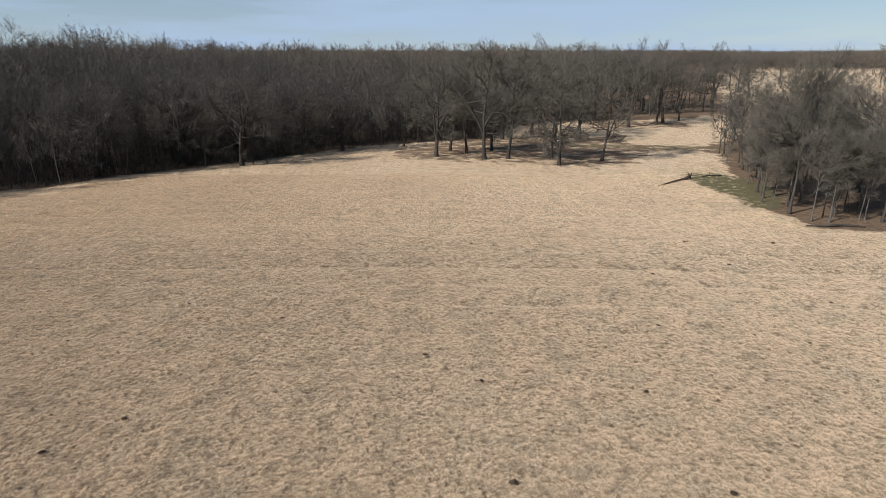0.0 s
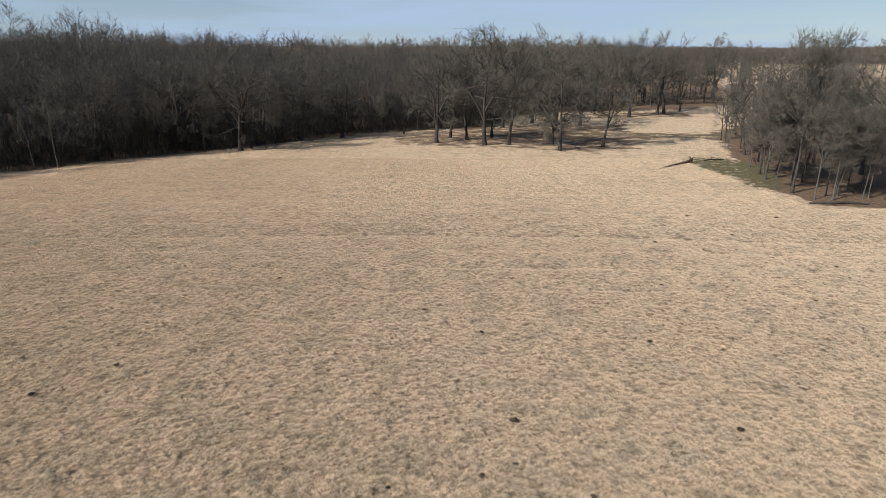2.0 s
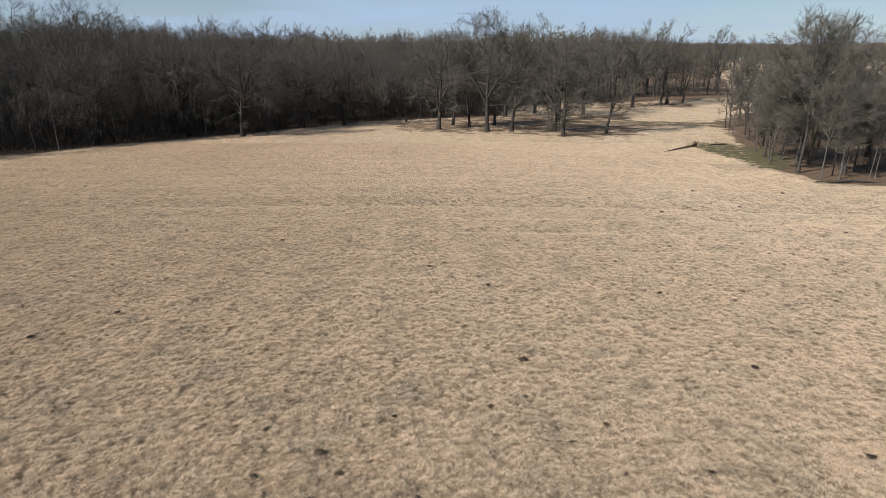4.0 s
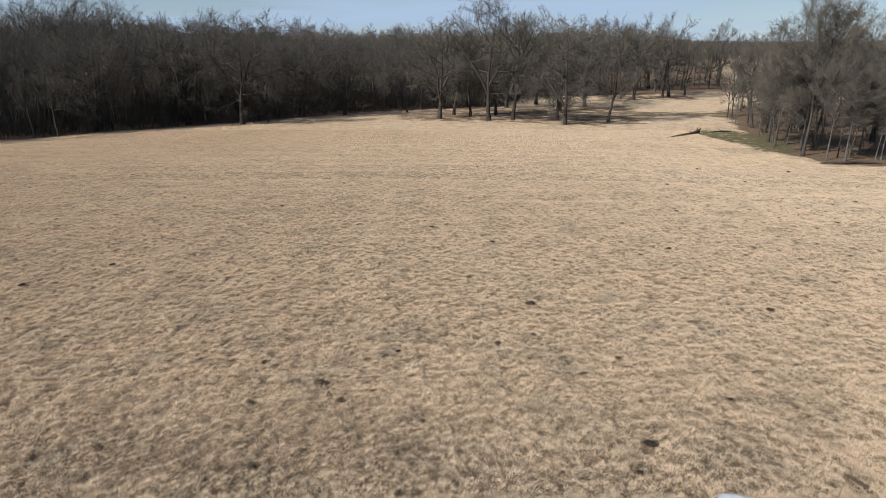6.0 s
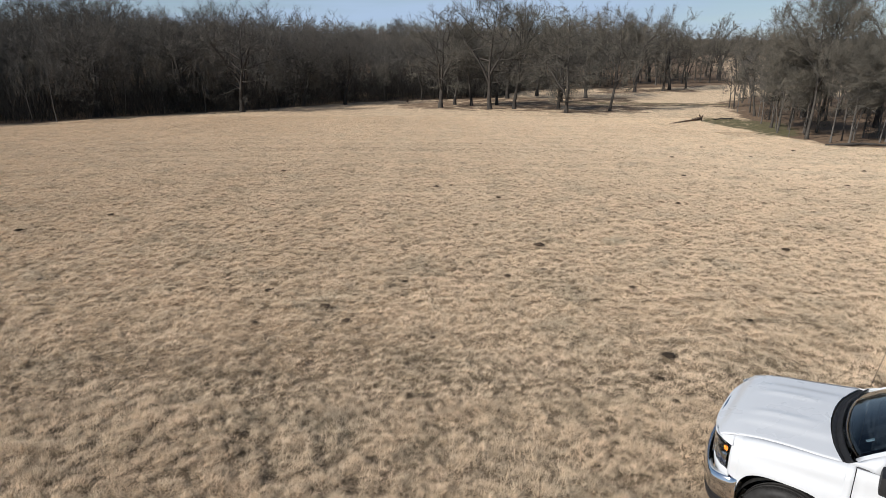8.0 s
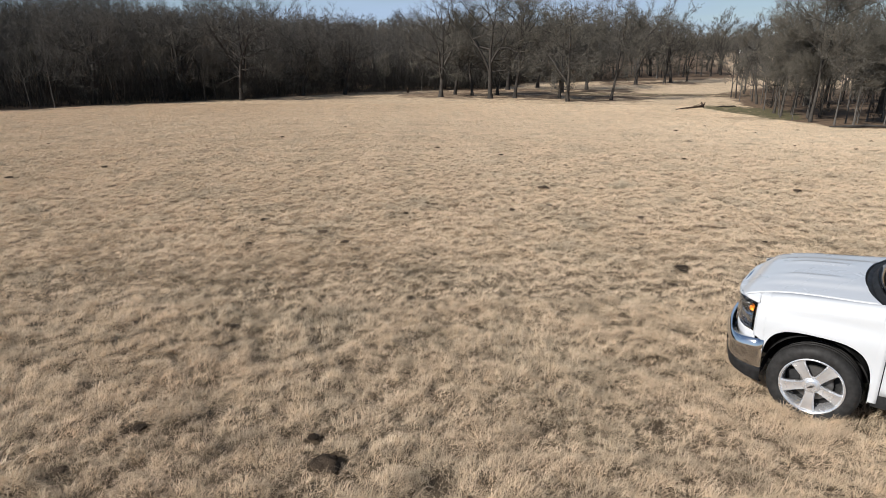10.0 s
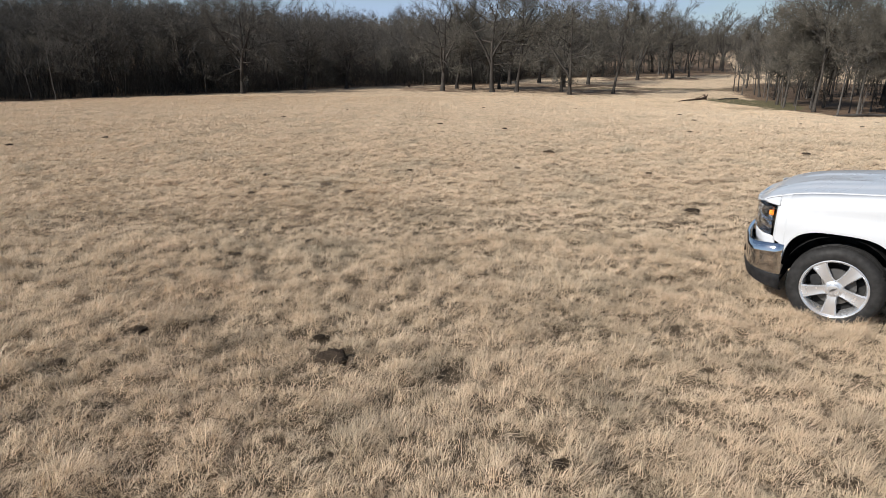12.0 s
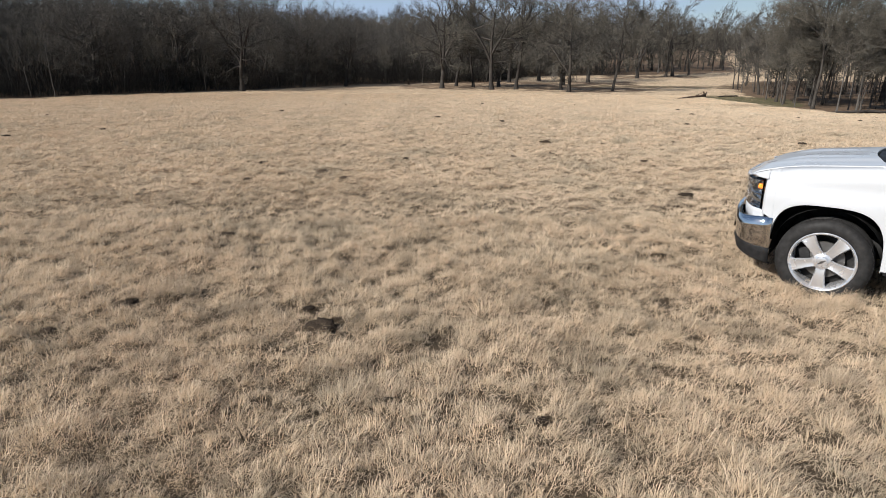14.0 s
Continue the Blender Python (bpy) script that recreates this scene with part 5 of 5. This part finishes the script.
    for x in (-1.75, -2.55):
        for y in (-0.42, 0.42):
            bm = bmesh.new()
            slab(bm, (x - 0.05, y - 0.26, 0.75), (x + 0.50, y + 0.26, 0.95), 0.06)
            slab(bm, (x - 0.16, y - 0.25, 0.85), (x, y + 0.25, 1.52), 0.06)
            slab(bm, (x - 0.17, y - 0.13, 1.54), (x - 0.06, y + 0.13, 1.72), 0.04)
            part("cab_seat", bm, CABIN, parent)
    bm = bmesh.new()
    ring = [(-1.10 + 0.07 * math.sin(a), 0.42 + 0.19 * math.cos(a), 1.22 + 0.17 * math.sin(a)) for a in np.linspace(0, 2 * math.pi, 25)]
    pipe(bm, ring, 0.014, 6)
    part("steering_wheel", bm, BLACK, parent)


def build_bed(parent):
    xa, xb = CAB_BACK - 0.03, -4.72
    for side in (-1, 1):
        xs = [xa, -3.05, -3.16] + [-WHEELBASE + 0.47 * math.cos(a) for a in np.linspace(0.0, math.pi, 13)] + [-4.15, -4.4, -4.6, xb]
        rows = []
        for x in xs:
            d = abs(x + WHEELBASE)
            low = 0.42 + math.sqrt(max(0.0, 0.47 ** 2 - d * d)) * 1.08 if d < 0.47 else 0.46
            top = 1.40
            row = [(x, side * (flank_y(-1, low, 1.42) - 0.05), low)]
            for k in range(11):
                z = low + (top - low) * k / 10
                row.append((x, side * min(flank_y(-1.0, z, 1.45), 0.985), z))
            row.append((x, side * 0.84, top + 0.004))
            row.append((x, side * 0.82, top - 0.03))
            rows.append(row)
        sheet("bedside", rows, PAINT, parent, 0.012)
        bm = bmesh.new()
        slab(bm, (xb - 0.005, side * 0.90 - 0.07, 0.95), (xb + 0.12, side * 0.90 + 0.07, 1.33), 0.02)
        part("tail_lamp", bm, RED_LENS, parent)
    bm = bmesh.new()
    slab(bm, (xb, -0.88, 0.72), (xa, 0.88, 0.78), 0.01)
    slab(bm, (xa - 0.04, -0.86, 0.74), (xa, 0.86, 1.38), 0.01)
    part("bed_floor", bm, BLACK, parent)
    bm = bmesh.new()
    slab(bm, (xb - 0.02, -0.80, 0.74), (xb + 0.05, 0.80, 1.39), 0.02)
    part("tailgate", bm, PAINT, parent)
    bm = bmesh.new()
    slab(bm, (xb - 0.17, -0.94, 0.48), (xb, 0.94, 0.70), 0.04)
    part("rear_bumper", bm, CHROME, parent, "chrome rear step bumper")


def build_truck():
    truck = thing("pickup_truck", (4.085, 6.578, -0.018), "white crew-cab pickup with chrome bumper, parked in dry grass", "pickup truck", rz=141.0)
    body_liner = bmesh.new()
    for x in (0.0, -WHEELBASE):
        rows = []
        for a in np.linspace(-0.15, math.pi + 0.15, 17):
            c, s = x + 0.0 + 0.462 * math.cos(a), 0.44 + 0.468 * math.sin(a)
            rows.append([(c, y, s) for y in (-0.93, -0.55, 0.55, 0.93)])
        skin(body_liner, rows)
        for y in (-0.56, 0.56):
            slab(body_liner, (x - 0.45, y - 0.01, 0.42), (x + 0.45, y + 0.01, 0.88))
    part("wheel_liner", body_liner, LINER, truck)
    bm = bmesh.new()
    for y in (-0.42, 0.42):
        slab(bm, (-4.7, y - 0.05, 0.42), (0.72, y + 0.05, 0.58), 0.01)
    slab(bm, (-0.12, -0.78, 0.34), (0.12, 0.78, 0.48), 0.03)
    slab(bm, (-WHEELBASE - 0.1, -0.78, 0.33), (-WHEELBASE + 0.1, 0.78, 0.50), 0.04)
    slab(bm, (-0.42, -0.50, 0.52), (0.72, 0.50, 1.10), 0.05)
    part("chassis", bm, LINER, truck)
    for side in (1, -1):
        build_fender(side, truck)
        build_headlight(side, truck)
    build_hood(truck)
    build_bumper(truck)
    build_grille(truck)
    build_cowl(truck)
    build_cab(truck)
    build_bed(truck)
    for x in (0.0, -WHEELBASE):
        build_wheel((x, 0.945, TYRE_R - 0.004), False, truck)
        build_wheel((x, -0.945, TYRE_R - 0.004), True, truck)
    return truck


build_truck()

# ---- things in the grass ----
def make_dung():
    m, n, l, b = material("dung")
    c = ramp_node(n, l, noise_node(n, l, 22, 6, 0.7), [(0.3, (0.018, 0.014, 0.011)), (0.58, (0.048, 0.036, 0.026)), (0.78, (0.13, 0.10, 0.072))])
    rnd = n.new("ShaderNodeObjectInfo").outputs["Random"]
    c = mix_node(n, l, range_node(n, l, rnd, 0.2, 1.0, 0.0, 0.75), c, mix_node(n, l, 1.0, c, (2.6, 2.5, 2.4), "MULTIPLY"))
    l.new(c, b.inputs["Base Color"])
    b.inputs["Roughness"].default_value = 0.95
    b.inputs["Specular IOR Level"].default_value = 0.1
    bump_node(n, l, noise_node(n, l, 45, 5, 0.7), 0.8, 0.02, b)
    return m


DUNG = make_dung()


def build_pat(seed):
    """A crusted cow pat: a low lobed mound."""
    rng = np.random.default_rng(seed)
    bm = bmesh.new()
    bmesh.ops.create_icosphere(bm, subdivisions=3, radius=0.5)
    off = rng.uniform(0, 50, 3)
    for v in bm.verts:
        d = v.co.normalized()
        lobes = 1 + 0.5 * noise.noise(Vector((d.x * 1.6, d.y * 1.6, d.z)) + Vector(off)) + 0.28 * noise.noise(d * 4.5 + Vector(off)) + 0.12 * noise.noise(d * 11 + Vector(off))
        v.co = Vector((d.x * 0.46 * lobes, d.y * 0.36 * lobes, max(-0.06, d.z * 0.24 * lobes)))
    me = bpy.data.meshes.new("cow_pat")
    bm.to_mesh(me)
    bm.free()
    me.polygons.foreach_set("use_smooth", [True] * len(me.polygons))
    me.materials.append(DUNG)
    return me


PATS = [build_pat(s) for s in range(6)]


def lay_pats(rows, rise):
    for i, (x, y, w) in enumerate(rows):
        w = w if y < 7 or y > 40 else w * 0.82
        ob = new("cow_pat", PATS[(i * 5 + int(x * 7)) % 6])
        ob.matrix_basis = pose(x, y, float(turf(x, y)) + (rise if y < 13 else 0.13), 0, 0, 67 * i) @ Matrix.Diagonal((w * 0.8, w * 0.8, w * 0.44, 1))
        big = "broad" if w > 0.35 else "small"
        tagged(ob, f"{big} dark dried cow pat sunk in the straw grass", "cow pat", "cow pats")


lay_pats(NEAR_PATS, 0.07)
lay_pats([(2.91, 17.2, 0.5), (-13.23, 19.19, 0.4), (-11.43, 21.3, 0.38), (9.15, 22.85, 0.4), (2.43, 23.87, 0.39), (-0.01, 26.53, 0.42), (19.18, 27.99, 0.34), (-17.74, 28.54, 0.3),
          (21.65, 28.78, 0.3), (16.86, 28.88, 0.3), (12.3, 30.01, 0.38), (-7.8, 31.29, 0.43), (-13.74, 33.64, 0.3), (24.45, 34.32, 0.4), (21.74, 36.35, 0.36), (-5.65, 38.68, 0.3),
          (15.58, 39.88, 0.47), (22.66, 43.43, 0.42), (12.03, 45.43, 0.44), (3.57, 48.22, 0.35), (22.25, 50.51, 0.7), (0.27, 50.98, 0.55), (30.56, 51.48, 0.6), (12.38, 55.56, 0.5)], 0.14)


ROTTEN = make_bark("rotten_wood", (0.035, 0.024, 0.017), (0.075, 0.05, 0.035), (0.15, 0.105, 0.075))


def fallen(name, pts, radii, stubs, label, mat):
    """A fallen stem that lies on the ground, with broken stubs."""
    log = thing(name, (pts[0][0], pts[0][1], float(lie(pts[0][0], pts[0][1]))), label, "log")
    o = Vector(log.location)
    stem = Limbs()
    line = [np.array([x - o.x, y - o.y, float(lie(x, y)) + z - o.z]) for x, y, z in pts]
    stem.tube(line, radii, 9)
    stem.made("stem", mat, log)
    for at, d, n, r in stubs:
        g = Limbs()
        q, _ = along(np.array(line), at)
        rng = np.random.default_rng(int(at * 100) + 3)
        p, _ = branch(rng, q, np.array(d) / np.linalg.norm(d), n, 4, 0.12, 0.0)
        g.tube(p, r * np.linspace(1, 0.35, 5), 6)
        g.made("stub", mat, log)
    return log


fallen("fallen_log", [(31.6, 82.0, 0.05), (33.4, 83.6, 0.10), (35.0, 85.0, 0.16), (36.4, 86.2, 0.18), (37.6, 87.3, 0.22), (38.4, 88.1, 0.36), (38.6, 88.4, 0.45)], [0.07, 0.12, 0.15, 0.17, 0.19, 0.24, 0.12],
       [(0.88, (-0.3, 0.2, 1), 0.55, 0.15), (0.93, (0.9, 0.2, 0.5), 0.6, 0.16), (0.30, (0.8, -0.3, 0.15), 2.2, 0.08), (0.55, (-0.2, 0.5, 0.8), 0.4, 0.11), (0.95, (0.5, 0.6, -0.8), 0.9, 0.15)],
       "dark fallen tree trunk with broken limbs lying in the grass", ROTTEN)
fallen("fallen_branch", [(41.2, 90.0, 0.05), (42.4, 90.6, 0.12), (43.6, 90.4, 0.15), (44.8, 91.2, 0.08)], [0.05, 0.09, 0.10, 0.04], [(0.4, (0.2, 1, 0.5), 0.8, 0.04), (0.7, (0.3, -1, 0.4), 0.9, 0.05)],
       "short dark fallen branch on the pasture", BARK_DARK)
fallen("fallen_branch", [(38.4, 59.4, 0.06), (40.3, 59.0, 0.14), (42.2, 59.2, 0.16), (44.0, 58.6, 0.08)], [0.06, 0.12, 0.13, 0.07], [(0.5, (0.4, -1, 0.3), 0.7, 0.05)],
       "dark fallen branch at the edge of the copse", BARK_DARK)



def build_weed(x, y, wide, seed):
    """A withered weed: a low dome of thin grey stalks."""
    weed = thing("withered_weed", (x, y, float(turf(x, y))), "low grey clump of withered weed stalks in the straw", "weed")
    rng = np.random.default_rng(seed)
    n = 420
    a, u = rng.uniform(0, 2 * np.pi, n), np.sqrt(rng.random(n)) * wide / 2
    root = np.stack([np.cos(a) * u * 0.8, np.sin(a) * u * 0.8, np.zeros(n)], -1)
    tip = np.stack([np.cos(a) * u * 1.3, np.sin(a) * u * 1.3, 0.10 + 0.20 * (1 - (2 * u / wide) ** 2)], -1) + rng.normal(0, 0.05, (n, 3))
    stalks = Limbs()
    stalks.slivers(root, tip, 0.012, rng)
    tagged(stalks.made("stalks", WEED, weed, smooth_faces=False), kind="stuff")


WEED = make_twig("weed_stalks", (0.26, 0.22, 0.165), (0.44, 0.38, 0.29), (0.62, 0.55, 0.43))
build_weed(5.2, 17.6, 0.62, 8)

stump = Limbs()
stump.tube([np.array([0, 0, -0.1]), np.array([0.02, 0, 0.5]), np.array([0.05, 0.01, 1.05]), np.array([0.05, 0.01, 1.06])], [0.22, 0.16, 0.14, 0.02], 9)
old = thing("tree_stump", (-5.3, 125.2, float(lie(-5.3, 125.2))), "short dark weathered stump at the woodland edge", "stump")
stump.made("stem", ROTTEN, old)


# ---- far farm buildings ----
SIDING = plain("white_siding", (0.72, 0.72, 0.70), 0.7, 0.0, 0.0, 0.25, 2.0)
TIN = plain("grey_tin_roof", (0.30, 0.31, 0.33), 0.5, 0.3, 0.0, 0.3, 2.0)


def build_house(x, y, wide, deep, high, rz, label):
    """A gabled farm building."""
    house = thing("farm_building", (x, y, float(lie(x, y)) - 0.2), label, "building", "farm buildings", rz)
    bm = bmesh.new()
    a, b, ridge = wide / 2, deep / 2, high + deep * 0.28
    rows = [[(s, -b, 0), (s, b, 0), (s, b, high), (s, 0, ridge), (s, -b, high)] for s in (-a, a)]
    skin(bm, rows, close_u=True, cap=True)
    part("wall", bm, SIDING, house, rounded=False)
    for s in (-1, 1):
        bm = bmesh.new()
        e = Vector((0, s * (b + 0.5), high - 0.25))
        t = Vector((0, 0, ridge + 0.12))
        skin(bm, [[(u, e.y, e.z), (u, t.y, t.z), (u, t.y, t.z + 0.12), (u, e.y, e.z + 0.12)] for u in (-a - 0.4, a + 0.4)], close_u=True, cap=True)
        part("roof_side", bm, TIN, house, rounded=False)
    for k in range(3):
        u = -a + wide * (k + 0.5) / 3
        bm = bmesh.new()
        if k == 1:
            slab(bm, (u - 0.5, -b - 0.06, 0.2), (u + 0.5, -b + 0.02, 2.3))
            part("door", bm, BLACK, house, rounded=False)
        else:
            slab(bm, (u - 0.6, -b - 0.06, 1.2), (u + 0.6, -b + 0.02, 2.5))
            part("window", bm, BLACK, house, rounded=False)
    return house


build_house(352, 712, 6, 5, 2.4, 12, "small white farm shed beyond the pasture")
build_house(800, 1325, 22, 12, 9.0, -10, "white farmhouse on the far ridge")
build_house(838, 1330, 30, 14, 7.0, 8, "long pale barn on the far ridge")
